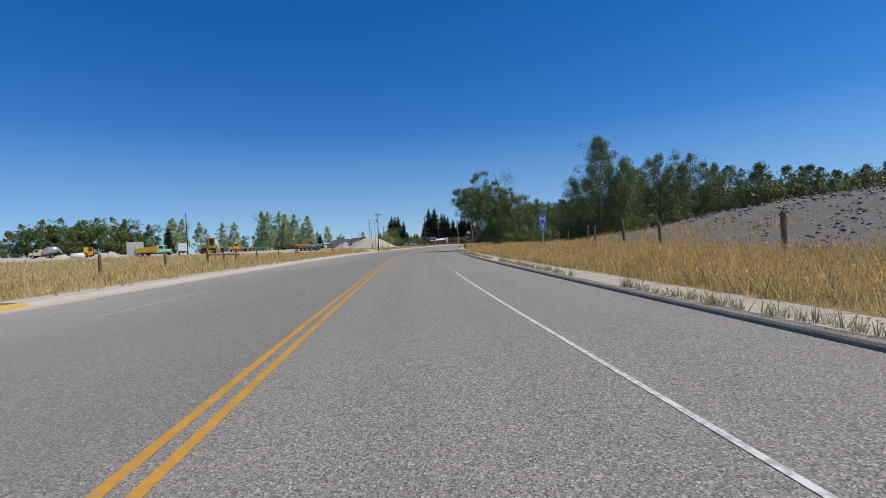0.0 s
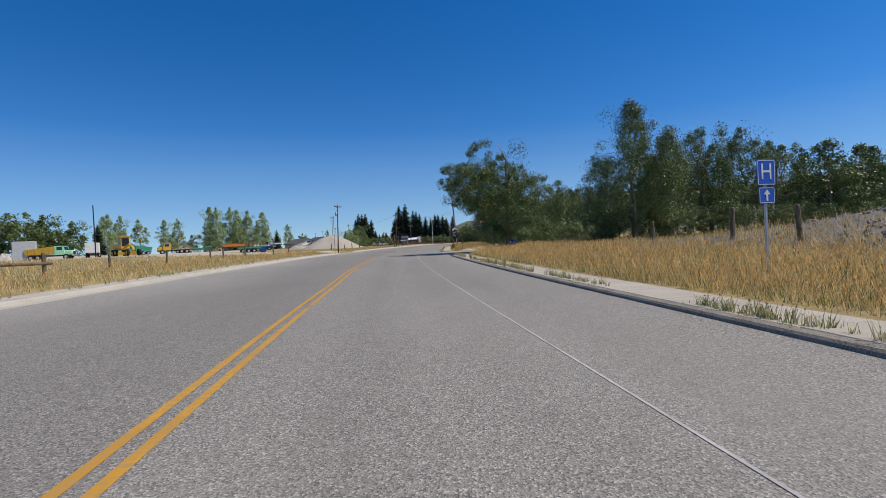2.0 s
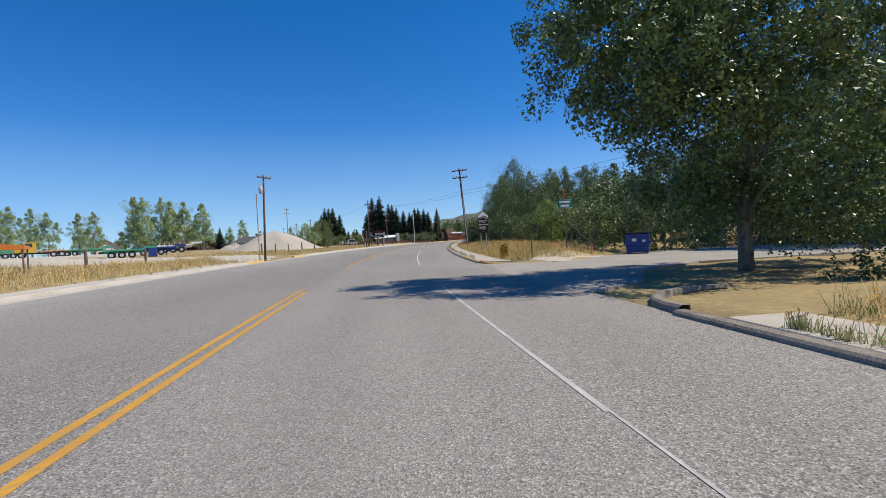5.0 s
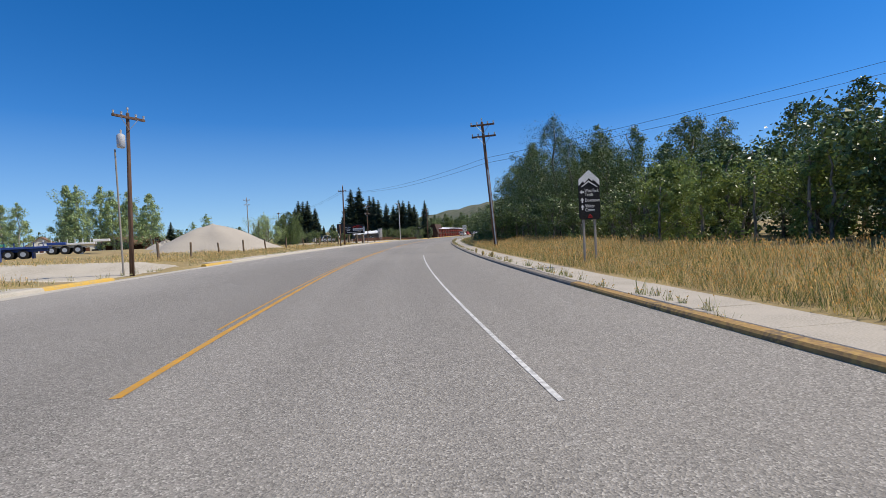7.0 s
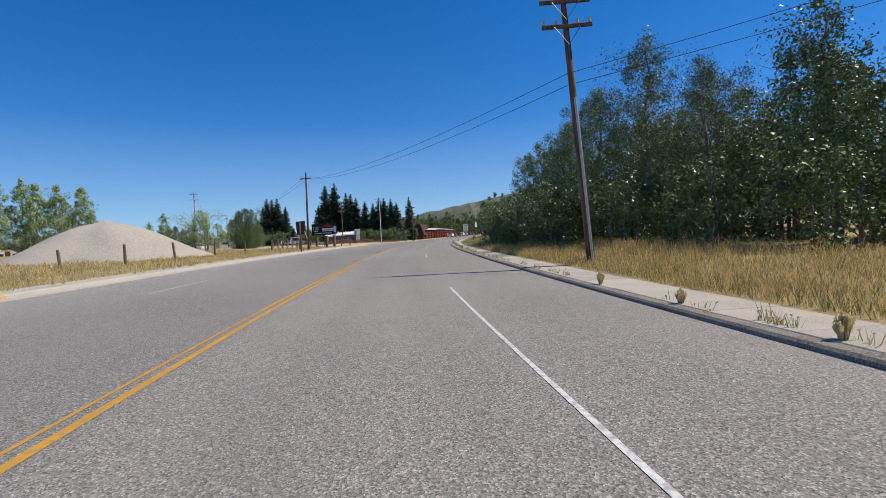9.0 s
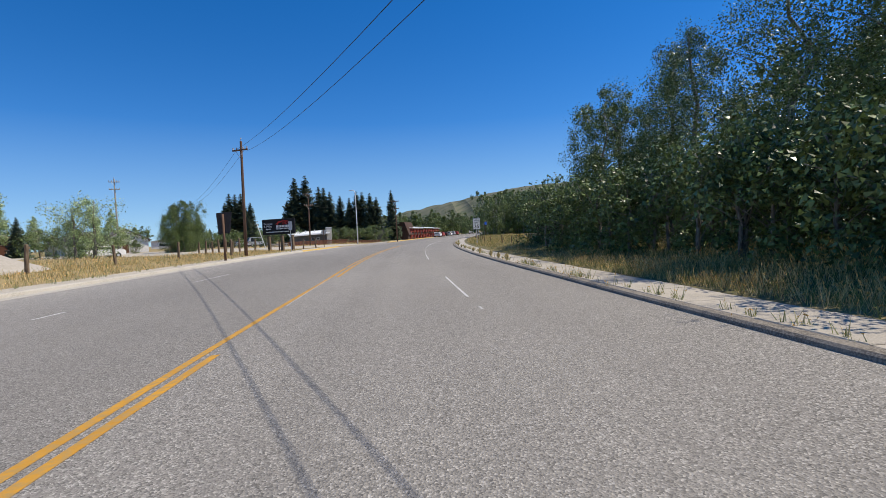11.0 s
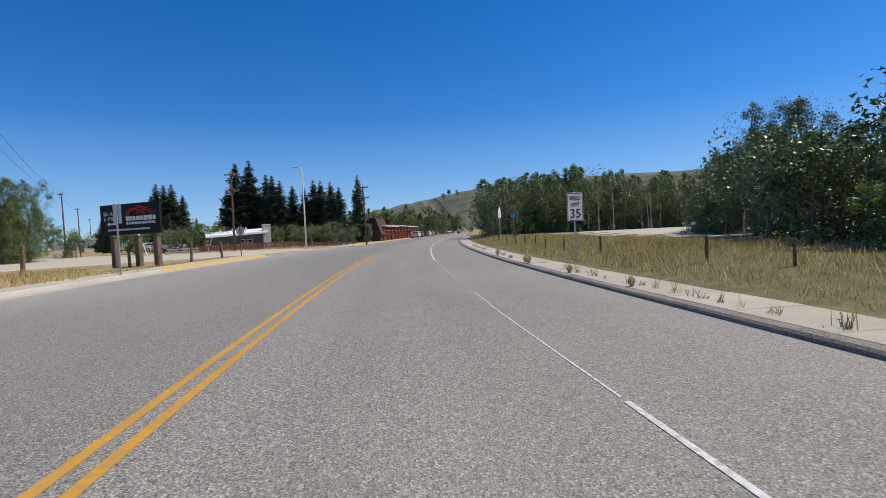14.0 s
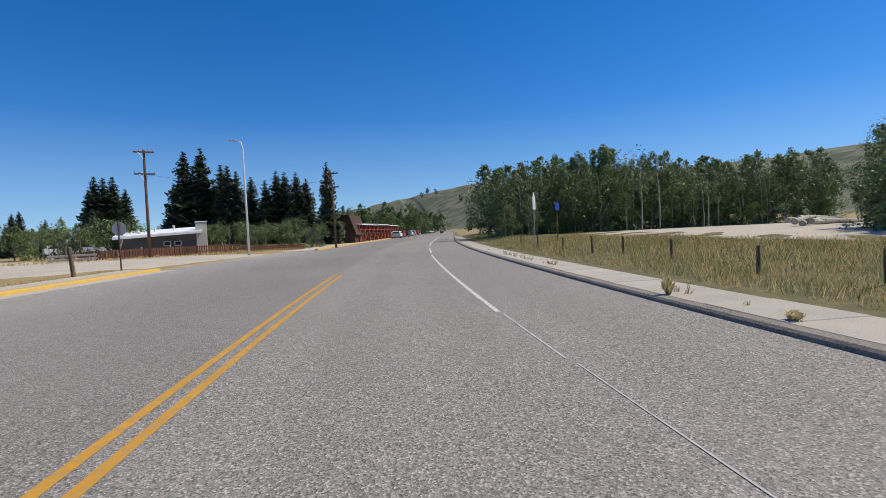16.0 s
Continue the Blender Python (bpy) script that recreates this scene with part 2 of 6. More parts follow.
CREAM = paint("cream_paint", (0.7, 0.62, 0.36))
OFFWHITE = paint("off_white", (0.72, 0.71, 0.67), 0.6)
SILVER = paint("silver_metal", (0.55, 0.56, 0.57), 0.4, metal=0.6)
DUMPBLUE = paint("dumpster_blue", (0.018, 0.05, 0.22), 0.5)
BLACKPLASTIC = paint("black_plastic", (0.025, 0.025, 0.027), 0.6)
RUBBER = paint("tyre_rubber", (0.022, 0.021, 0.02), 0.9, 0.2)
GREYBOX = paint("grey_sheet_metal", (0.45, 0.46, 0.47), 0.6)
REDCAR = paint("red_car_paint", (0.4, 0.03, 0.03), 0.3)
DARKGLASS = paint("dark_glass", (0.02, 0.025, 0.03), 0.08, 0.6)
ROOFBROWN = mat("brown_shingle", (0.22, 0.12, 0.075), 0.9, vary=((0.15, 0.085, 0.055), (0.3, 0.17, 0.1)), scale=0.8, fine=8, bump=0.4)
LOGBROWN = mat("stained_timber", (0.13, 0.055, 0.035), 0.85, vary=((0.09, 0.04, 0.028), (0.17, 0.075, 0.045)), scale=1.0, fine=9, bump=0.3)
FENCEBROWN = mat("brown_fence_board", (0.17, 0.07, 0.04), 0.88, vary=((0.1, 0.05, 0.03), (0.22, 0.1, 0.06)), scale=1.5, fine=12, bump=0.3, obj=0.3)
GREYWALL = mat("grey_siding", (0.13, 0.125, 0.12), 0.85, vary=((0.1, 0.095, 0.09),), scale=0.8, bump=0.1)
BLOCK = mat("pale_block", (0.5, 0.47, 0.41), 0.9, vary=((0.42, 0.39, 0.34), (0.56, 0.53, 0.47)), scale=1.2, fine=14, bump=0.3)
BARKLOG = PALEBARK
WIRE = paint("wire_black", (0.03, 0.03, 0.03), 0.6)
PORCELAIN = paint("porcelain", (0.5, 0.47, 0.43), 0.3)

# ---- mesh tools ----
class Shape:
    """Verts and faces gathered from simple solids, for one mesh."""
    def __init__(self):
        self.v, self.f = [], []
    def add(self, verts, faces, m=None):
        o = len(self.v)
        self.v += [tuple((m @ Vector(p)) if m else p) for p in verts]
        self.f += [tuple(i + o for i in f) for f in faces]
        return self
    def box(self, c, s, m=None, ch=0.0):
        """A box about c with sizes s; ch bevels all its edges."""
        b = bmesh.new()
        bmesh.ops.create_cube(b, size=1)
        for w in b.verts:
            w.co = Vector((w.co.x * s[0] + c[0], w.co.y * s[1] + c[1], w.co.z * s[2] + c[2]))
        if ch:
            bmesh.ops.bevel(b, geom=b.edges[:], offset=ch, segments=1, affect="EDGES")
        b.verts.ensure_lookup_table()
        b.verts.index_update()
        self.add([w.co[:] for w in b.verts], [[w.index for w in f.verts] for f in b.faces], m)
        b.free()
        return self
    def tube(self, pts, rad, n=8, cap=True):
        pts = [Vector(p) for p in pts]
        rad = rad if hasattr(rad, "__len__") else [rad] * len(pts)
        o = len(self.v)
        for i, p in enumerate(pts):
            t = (pts[min(i + 1, len(pts) - 1)] - pts[max(i - 1, 0)]).normalized()
            a = t.cross(Vector((0, 0, 1)) if abs(t.z) < 0.9 else Vector((1, 0, 0))).normalized()
            b = t.cross(a)
            for k in range(n):
                w = 2 * math.pi * k / n
                self.v.append(tuple(p + (a * math.cos(w) + b * math.sin(w)) * rad[i]))
        for i in range(len(pts) - 1):
            for k in range(n):
                self.f.append((o + i * n + k, o + i * n + (k + 1) % n, o + (i + 1) * n + (k + 1) % n, o + (i + 1) * n + k))
        if cap:
            self.f.append(tuple(o + k for k in range(n))[::-1])
            self.f.append(tuple(o + (len(pts) - 1) * n + k for k in range(n)))
        return self
    def prism(self, poly, depth, m=None):
        """A polygon of (x, z) points, depth thick along y from 0 to -depth (front at -depth)."""
        k = len(poly)
        self.add([(x, 0, z) for x, z in poly] + [(x, -depth, z) for x, z in poly],
                 [tuple(range(k))[::-1], tuple(range(k, 2 * k))] + [(i, (i + 1) % k, k + (i + 1) % k, k + i) for i in range(k)], m)
        return self
    def mesh(self, name, *mats, smooth=False):
        me = bpy.data.meshes.new(name)
        me.from_pydata(self.v, [], self.f)
        for m in mats:
            me.materials.append(m)
        if smooth:
            me.polygons.foreach_set("use_smooth", [True] * len(me.polygons))
        me.update()
        bm = bmesh.new()
        bm.from_mesh(me)
        bmesh.ops.recalc_face_normals(bm, faces=bm.faces[:])
        bm.to_mesh(me)
        bm.free()
        return me


def part(name, shape, material, parent, label="", smooth=False):
    ob = new(name, shape.mesh(name, material, smooth=smooth) if isinstance(shape, Shape) else shape)
    ob.parent = parent
    return tagged(ob, label)


def thing(name, label, category, at=(0, 0, 0), rz=0.0, group=""):
    ob = new(name)
    ob.empty_display_size = 0.2
    ob.matrix_basis = pose(*at, 0, 0, rz)
    return tagged(ob, label, category, group)


def lump(name, shape, material, label, category, m=None, group="", smooth=False, kind=""):
    ob = new(name, shape.mesh(name, material, smooth=smooth) if isinstance(shape, Shape) else shape)
    if m:
        ob.matrix_basis = m
    return tagged(ob, label, category, group, kind)


def arrays(name, verts, faces, mats, index=None):
    me = bpy.data.meshes.new(name)
    me.vertices.add(len(verts))
    me.vertices.foreach_set("co", np.asarray(verts, np.float32).ravel())
    k = faces.shape[1]
    me.loops.add(faces.size)
    me.loops.foreach_set("vertex_index", faces.astype(np.int32).ravel())
    me.polygons.add(len(faces))
    me.polygons.foreach_set("loop_start", np.arange(len(faces), dtype=np.int32) * k)
    for m in mats:
        me.materials.append(m)
    if index is not None:
        me.polygons.foreach_set("material_index", index.astype(np.int32))
    me.update(calc_edges=True)
    me.validate()
    return me


def words(text, size, width=None, depth=0.0012, align="CENTER"):
    """Letters of the built-in font as a mesh, standing in the x-z plane and read from -y."""
    cu = bpy.data.curves.new("letters", "FONT")
    cu.body, cu.size, cu.align_x, cu.align_y, cu.extrude = text, size, align, "CENTER", depth
    ob = new("letters", cu)
    me = bpy.data.meshes.new_from_object(ob.evaluated_get(bpy.context.evaluated_depsgraph_get()))
    bpy.data.objects.remove(ob)
    xs = [v.co.x for v in me.vertices]
    k = width / (max(xs) - min(xs)) if width else 1.0
    me.transform(pose(0, 0, 0, 90) @ Matrix.Diagonal((k, 1, 1, 1)))
    return me


def written(text, size, at, material, parent, width=None, align="CENTER"):
    me = words(text, size, width, align=align)
    me.materials.clear()
    me.materials.append(material)
    ob = new("lettering", me)
    ob.parent = parent
    ob.matrix_basis = pose(*at)
    return ob


# ---- plan: the road's centre line, and offsets d across it (right positive) ----
_KY = np.array([-400, -60, 0, 10, 20, 30, 42, 55, 68, 80, 90, 100, 110, 120, 130, 140, 150, 160, 170, 185, 205, 240, 330, 420, 520, 3000.0])
_KX = np.array([33, 3.2, -1.74, -2.63, -3.26, -3.78, -4.39, -4.66, -4.8, -4.55, -3.93, -3.09, -1.93, -0.69, 0.82, 2.57, 4.51, 6.78, 9.5, 13.9, 20.9, 34.6, 70, 103, 133, 700.0])


def _smooth(x, y, n=3):
    g = np.arange(-400, 3001, 1.0)
    v = np.interp(g, x, y)
    for _ in range(n):
        v = np.convolve(np.pad(v, 6, mode="edge"), np.ones(13) / 13, "valid")
    return g, v


_GY, _GX = _smooth(_KY, _KX)
_GS = np.sqrt(1 + np.gradient(_GX, _GY) ** 2)


def cx(y):
    return np.interp(y, _GY, _GX)


def sec(y):
    return np.interp(y, _GY, _GS)


def at(y, d, z=0.0):
    return float(cx(y) + d * sec(y)), float(y), float(z)


def heading(y):
    """Degrees by which the road is turned about z there."""
    return -math.degrees(math.atan2(float(cx(y + 1) - cx(y - 1)), 2.0))


def step(a, b, x):
    t = np.clip((x - a) / (b - a), 0, 1)
    return t * t * (3 - 2 * t)


def gz(d, y):
    """Height of the ground at offset d."""
    d, y = np.asarray(d, float), np.asarray(y, float)
    x = cx(y) + d * sec(y)
    z = np.full(np.broadcast(d, y).shape, -0.08)
    r = 0.07 + 0.33 * step(7.9, 11.5, d) + 0.12 * step(12, 40, d)
    r = r + 2.6 * step(12.0, 27.0, d) * (1 - step(34, 62, y + 0.25 * d)) * step(-90, -50, y)
    lotw = 6.0 * step(9, 16, d) * (1 - step(23, 32, d))
    mouth = step(60, 64, y) * (1 - step(75 + lotw, 78 + lotw, y))
    r = r * (1 - mouth) + (-0.06) * mouth
    lot = step(17.2, 19, d - 0.1 * (y - 150)) * step(150, 156, y) * (1 - step(215, 235, y))
    r = r * (1 - 0.5 * lot)
    z = np.where(d > 6.86, r, z)
    l = 0.1 + 0.3 * step(9.9, 13, -d) + 0.85 * step(14, 50, -d) + 2.0 * step(70, 160, -d)
    l = l * (1 - 0.75 * step(158, 175, y))
    l = l * (1 - step(96, 98.5, y) * (1 - step(105.5, 108, y)) * (1 - 0.6 * step(20, 60, -d)))
    z = np.where(d < -9.8, l, z)
    xb = 140 - 0.1 * (y - 200)
    z = z + 52 * step(0, 1, (x - xb) / 150) * step(60, 220, y) * (0.6 + 0.4 * step(300, 700, y))
    return z + np.where(np.abs(d) > 60, 0.6 * np.sin(x * 0.05) * np.sin(y * 0.043) * np.clip((np.abs(d) - 60) / 60, 0, 1), 0)


def spot(y, d, lift=0.0):
    return at(y, d, float(gz(d, y)) + lift)


def by_x(x, y, lift=0.0):
    """A place on the ground at x, y."""
    d = float((x - cx(y)) / sec(y))
    return (x, y, float(gz(d, y)) + lift)


def ribbon(prof, y0, y1, step_y=1.5, shift=None):
    """A band along the road through the profile of (d, z) points; shift: how far it strays across the road at y."""
    s = Shape()
    ys = np.linspace(y0, y1, max(2, int((y1 - y0) / step_y) + 1))
    k = len(prof)
    for y in ys:
        o = float(shift(y)) if shift else 0.0
        s.v += [at(y, d + o, z) for d, z in prof]
    for i in range(len(ys) - 1):
        for j in range(k - 1):
            s.f.append((i * k + j, i * k + j + 1, (i + 1) * k + j + 1, (i + 1) * k + j))
    return s


def bar(prof, y0, y1, step_y=1.5, shift=None):
    """The same, closed at the ends: profile runs round the solid."""
    s = ribbon(prof + prof[:1], y0, y1, step_y, shift)
    k = len(prof) + 1
    s.f.append(tuple(range(k - 1)))
    s.f.append(tuple(len(s.v) - k + j for j in range(k - 1))[::-1])
    return s


def kerb_shift(y):
    return np.interp(y, (-40, 15, 36, 100, 124, 140, 156, 400), (0, 0, -0.08, -0.06, 0, -0.2, -0.28, -0.28))


def line_shift(y):
    return np.interp(y, (-40, 15, 28, 38, 48, 60, 70, 80, 95, 105, 118, 128, 136, 145, 400), (0.05, 0.06, -0.04, -0.05, -0.2, -0.18, -0.12, -0.12, -0.18, -0.13, 0.07, 0.22, 0.14, 0.11, 0.14))

# ---- ground and road ----
_ds = np.array([-2600, -1500, -900, -600, -420, -300, -220, -170, -140, -115, -95, -80, -65, -52, -42, -34, -28, -23, -19, -16, -14, -12.5, -11.3, -10.3, -9.85, -9.8,
                6.8, 6.87, 7.9, 8.7, 9.8, 11.5, 13, 14.5, 16, 18, 20, 22.5, 25, 28, 32, 37, 43, 50, 60, 72, 86, 102, 120, 140, 165, 195, 230, 280, 340, 420, 600, 900, 1500, 2600.0])
_ys = np.concatenate([[-1500, -700, -300, -150, -90], np.arange(-60, 240, 2.0), np.arange(240, 360, 6.0), np.arange(360, 700, 20.0), [740, 800, 880, 980, 1150, 1400, 1900, 2700]])
_Y, _D = np.meshgrid(_ys, _ds, indexing="ij")
_V = np.stack([cx(_Y) + _D * sec(_Y), _Y, gz(_D, _Y) + 0.05 * np.sin(_Y * 1.7 + _D) * (np.abs(_D) > 12)], -1)
_i = np.arange(len(_ys) - 1)[:, None] * len(_ds) + np.arange(len(_ds) - 1)[None]
_F = np.stack([_i, _i + 1, _i + 1 + len(_ds), _i + len(_ds)], -1).reshape(-1, 4)
_fc = _V.reshape(-1, 3)[_F].mean(1)
_fd = (_fc[:, 0] - cx(_fc[:, 1])) / sec(_fc[:, 1])
_idx = np.zeros(len(_F), int)
_idx[(_fd > 11.8) & (_fd < 60) & (_fc[:, 1] + 0.25 * _fd < 60)] = 1
_idx[(_fc[:, 2] > 3.2) & (_fc[:, 1] > 80) & (_fd > 60)] = 2
_idx[(_fc[:, 2] > 1.2) & (_fc[:, 1] > 230) & (_fd > 5)] = 2
_idx[(_fc[:, 2] > 2.2) & (_fc[:, 1] > 90) & (_fc[:, 0] > 60)] = 2
_idx[(_fd > 6.5) & (_fd < 30) & (_fc[:, 1] > 118) & (_fc[:, 1] < 230)] = 3
ground = arrays("ground", _V.reshape(-1, 3), _F, (EARTH, BERM, HILL, OLIVE), _idx)
ground.polygons.foreach_set("use_smooth", [True] * len(ground.polygons))
tagged(new("ground", ground), "dry grassy earth with a bare gravel bank and hills", "ground", kind="structure")

road = lump("road", bar([(-9.8, -0.02), (6.66, -0.02), (6.66, -0.3), (-9.8, -0.3)], -150, 520, 2.0), ASPHALT, "sun-bleached grey asphalt road with fine chippings", "road", kind="structure")
road.data.transform(Matrix.Translation((0, 0, 0.02)))
_lane = road.data.uv_layers.new(name="lanes")
_co = np.empty(len(road.data.vertices) * 3, np.float32)
road.data.vertices.foreach_get("co", _co)
_co = _co.reshape(-1, 3)
_vi = np.empty(len(road.data.loops), np.int32)
road.data.loops.foreach_get("vertex_index", _vi)
_dl = (_co[:, 0] - cx(_co[:, 1])) / sec(_co[:, 1])
_lane.data.foreach_set("uv", np.stack([_dl, _co[:, 1]], 1)[_vi].astype(np.float32).ravel())
YEL_L = [(-40, 19.3, -0.12), (19.6, 69.6, -0.12), (-40, 31.5, 0.12), (31.8, 68.6, 0.12), (104, 134.2, -0.12), (134.6, 141.2, -0.12), (141.6, 170.5, -0.12), (80.2, 119, 0.07), (129.5, 170.0, 0.12), (202, 330, -0.12)]
k = 0
for y0, y1, d in YEL_L:
    a = y0
    while a < y1:
        b = min(y1, a + (random.uniform(6, 16) if a < 135 else 3.0))
        k += 1
        lump("road_marking", ribbon([(d - 0.052, 0.004), (d + 0.052, 0.004)], a, b - (0.0 if random.random() < 0.72 else 0.12), 1.0, line_shift), YELLOW, "worn yellow centre line on the asphalt", "road marking", kind="structure")
        a = b
for y0, y1, d, w, m in [(-30, 21.2, 3.78, 0.034, WHITE), (21.4, 31, 3.8, 0.015, FADED), (31.2, 58, 3.8, 0.014, FADED), (58, 68, 3.78, 0.028, FADED), (79, 105.6, 3.74, 0.028, WHITE),
                        (123, 129.5, 0.12, 0.012, FADED), (120.55, 120.9, 3.82, 0.022, FADED), (122.2, 126.9, 3.82, 0.026, WHITE), (136.9, 139.02, 3.77, 0.026, WHITE), (139.35, 142.3, 3.76, 0.028, WHITE), (142.4, 147.2, 3.76, 0.012, WHITE), (147.2, 149.0, 3.78, 0.014, FADED),
                        (151.2, 157.6, 3.76, 0.009, FADED), (157.8, 160.4, 3.72, 0.014, FADED), (160.6, 178.5, 3.68, 0.042, WHITE), (181, 188, 3.75, 0.05, WHITE), (194, 240, 3.75, 0.05, WHITE),
                        (11, 17.5, -5.4, 0.035, FADED), (3.5, 8, -5.4, 0.03, FADED), (22, 26, -5.4, 0.025, FADED), (109.5, 113.8, -4.9, 0.04, FADED), (131.5, 135, -4.9, 0.045, FADED), (124, 125, -4.9, 0.035, WHITE)]:
    lump("road_marking", ribbon([(d - w, 0.005), (d + w, 0.005)], y0, y1, 1.0), m, "white lane line, worn and broken, on the asphalt", "road marking", kind="structure")

lump("road_marking", ribbon([(-0.15, 0.004), (-0.1, 0.004)], 83.5, 104, 1.0, line_shift), YELLOW, "thin worn yellow centre line on the asphalt", "road marking", kind="structure")
# kerbs, gutters and pavement
KP = [(6.575, -0.1), (6.605, 0.045), (6.64, 0.076), (6.8, 0.082), (6.82, -0.1)]
for y0, y1, m, lb in [(-40, 61.5, KERB, "grey concrete kerb, stained dark"), (78, 86, KERBRUST, "concrete kerb with worn rust-yellow paint"), (86, 330, KERB, "grey concrete kerb, stained dark")]:
    lump("kerb", bar(KP, y0, y1, 2.0, kerb_shift), m, lb, "kerb", kind="structure")


def kerb_return(yc, sgn, m):
    """A quarter turn of kerb into the side road."""
    s = Shape()
    ring = [(0, -0.1), (0.02, 0.1), (0.06, 0.14), (0.2, 0.14), (0.22, -0.1)]
    n = 9
    for i in range(n):
        a = radians(90 * i / (n - 1))
        for q, z in ring:
            r = 3.0 - q
            dd = 9.62 - r * math.cos(a)
            s.v.append(at(yc + sgn * r * math.sin(a), dd, z * (1 - 0.75 * i / (n - 1)) if sgn > 0 else z - 0.17 * min(1, 2.2 * i / (n - 1))))
    for i in range(n - 1):
        for j in range(5):
            s.f.append((i * 5 + j, i * 5 + (j + 1) % 5, (i + 1) * 5 + (j + 1) % 5, (i + 1) * 5 + j))
    return lump("kerb", s, m, "curved concrete kerb at the side road's mouth", "kerb", kind="structure")


kerb_return(61.5, 1, KERB)
kerb_return(78, -1, KERBRUST)
LK = [(-9.5, -0.05), (-9.55, 0.1), (-9.61, 0.14), (-9.8, 0.15), (-9.85, -0.1)]
for y0, y1, m, lb in [(14.5, 94, PALE, "pale concrete kerb"), (-40, 4, PALE, "pale concrete kerb"), (12.5, 14.5, KERBPAINT, "yellow-painted kerb end"), (94, 98, KERBPAINT, "yellow-painted kerb end"),
                      (107, 111, KERBPAINT, "yellow-painted kerb end"), (111, 166, PALE, "pale concrete kerb"), (166, 180.5, KERBPAINT, "kerb with worn yellow paint")]:
    lump("kerb", bar(LK[::-1], y0, y1, 2.0), m, lb, "kerb", kind="structure")
lump("gutter", bar([(-9.52, 0.012), (-8.95, 0.008), (-8.95, -0.05), (-9.52, -0.05)], -40, 180.5, 2.0), PALE, "pale dusty concrete gutter along the kerb", "gutter", kind="structure")
lump("verge_strip", bar([(-10.9, 0.17), (-9.85, 0.152), (-9.85, -0.05), (-10.9, -0.05)], 14.5, 94, 2.0), PALE, "pale sandy strip behind the kerb", "verge", kind="structure")
lump("verge_strip", bar([(-10.9, 0.17), (-9.85, 0.152), (-9.85, -0.05), (-10.9, -0.05)], 109, 180, 2.0), GRAVEL, "pale sandy strip behind the kerb", "verge", kind="structure")
# far side of the left street
lump("kerb", bar([(-6.4, -0.05), (-6.45, 0.13), (-6.7, 0.14), (-6.75, -0.05)][::-1], 199, 320, 3.0), KERBPAINT, "yellow-painted kerb by the hotel", "kerb", kind="structure")
lump("side_yard", bar([(-9.8, 0.03), (-6.75, 0.03), (-6.75, -0.1), (-9.8, -0.1)][::-1], 199, 320, 3.0), GRAVEL, "gravel strip by the kerb", "ground", kind="structure")


def sheet(name, pts, z, material, label, category="ground"):
    """A thin slab over a plan of (y, d) corners, with rounded, uneven rim."""
    s = Shape()
    n = len(pts)
    rim = []
    for i in range(n):
        (y0, d0), (y1, d1) = pts[i], pts[(i + 1) % n]
        m = max(1, int(math.hypot(y1 - y0, d1 - d0) / 2.5))
        rim += [(y0 + (y1 - y0) * j / m + 0.25 * math.sin(7.1 * (i + j)), d0 + (d1 - d0) * j / m + 0.25 * math.sin(5.3 * (i * 3 + j))) for j in range(m)]
    k = len(rim)
    s.v = [at(y, d, z) for y, d in rim] + [at(y, d, z - 0.3) for y, d in rim]
    s.f = [tuple(range(k))] + [(i, k + i, k + (i + 1) % k, (i + 1) % k) for i in range(k)]
    return lump(name, s, material, label, category, kind="structure")


def drape(name, pts, material, label, category, lift=0.07):
    """A layer of gravel lying on the ground over a plan of (y, d) corners, with a wandering rim."""
    s = Shape()
    lo, hi = min(p[0] for p in pts), max(p[0] for p in pts)
    ys = np.arange(lo + 0.05, hi, 1.0)
    k = 25
    for y in ys:
        cuts = [a[1] + (b[1] - a[1]) * (y - a[0]) / (b[0] - a[0]) for a, b in zip(pts, pts[1:] + pts[:1]) if (a[0] - y) * (b[0] - y) < 0]
        d0, d1 = min(cuts) + 0.4 * math.sin(1.7 * y), max(cuts) + 0.25 * math.sin(2.3 * y + 1)
        for j in range(k):
            d = d0 + (d1 - d0) * j / (k - 1)
            s.v.append(at(y, d, float(np.interp(d, _ds, gz(_ds, y))) + (lift if 0 < j < k - 1 else -0.12)))
    for i in range(len(ys) - 1):
        for j in range(k - 1):
            s.f.append((i * k + j, i * k + j + 1, (i + 1) * k + j + 1, (i + 1) * k + j))
    return lump(name, s, material, label, category, kind="structure", smooth=True)


sheet("side_road", [(64.6, 6.5), (77.6, 6.5), (76.9, 8.0), (76.8, 10.0), (79.0, 14), (81.8, 17), (81.8, 22), (77.5, 40), (72, 90), (66, 90), (71.5, 40), (71.3, 14), (69, 10), (66.6, 9.0)], 0.003, SIDEROAD, "dusty gravel side road meeting the asphalt", "road")
drape("driveway", [(97.6, -9.7), (107.2, -9.7), (110, -14), (116, -45), (128, -75), (110, -80), (100, -45), (97, -14)], GRAVEL, "pale gravel entrance to the works yard", "driveway")
drape("yard", [(105, -42), (128, -32), (158, -50), (175, -75), (172, -150), (125, -150), (112, -90)], GRAVEL, "pale gravel works yard", "yard")
drape("side_street", [(183, -9.4), (196, -6.4), (203, -16), (214, -60), (222, -120), (196, -120), (178, -55), (174, -30), (180.6, -13)], GRAVEL, "grey gravelly side street", "road")
sheet("parking_lot", [(158, 16.5), (186, 13.5), (192, 24), (188, 48), (170, 50), (158, 40), (154.5, 24)], 0.42, GRAVEL, "bare pale gravel parking lot", "parking lot")

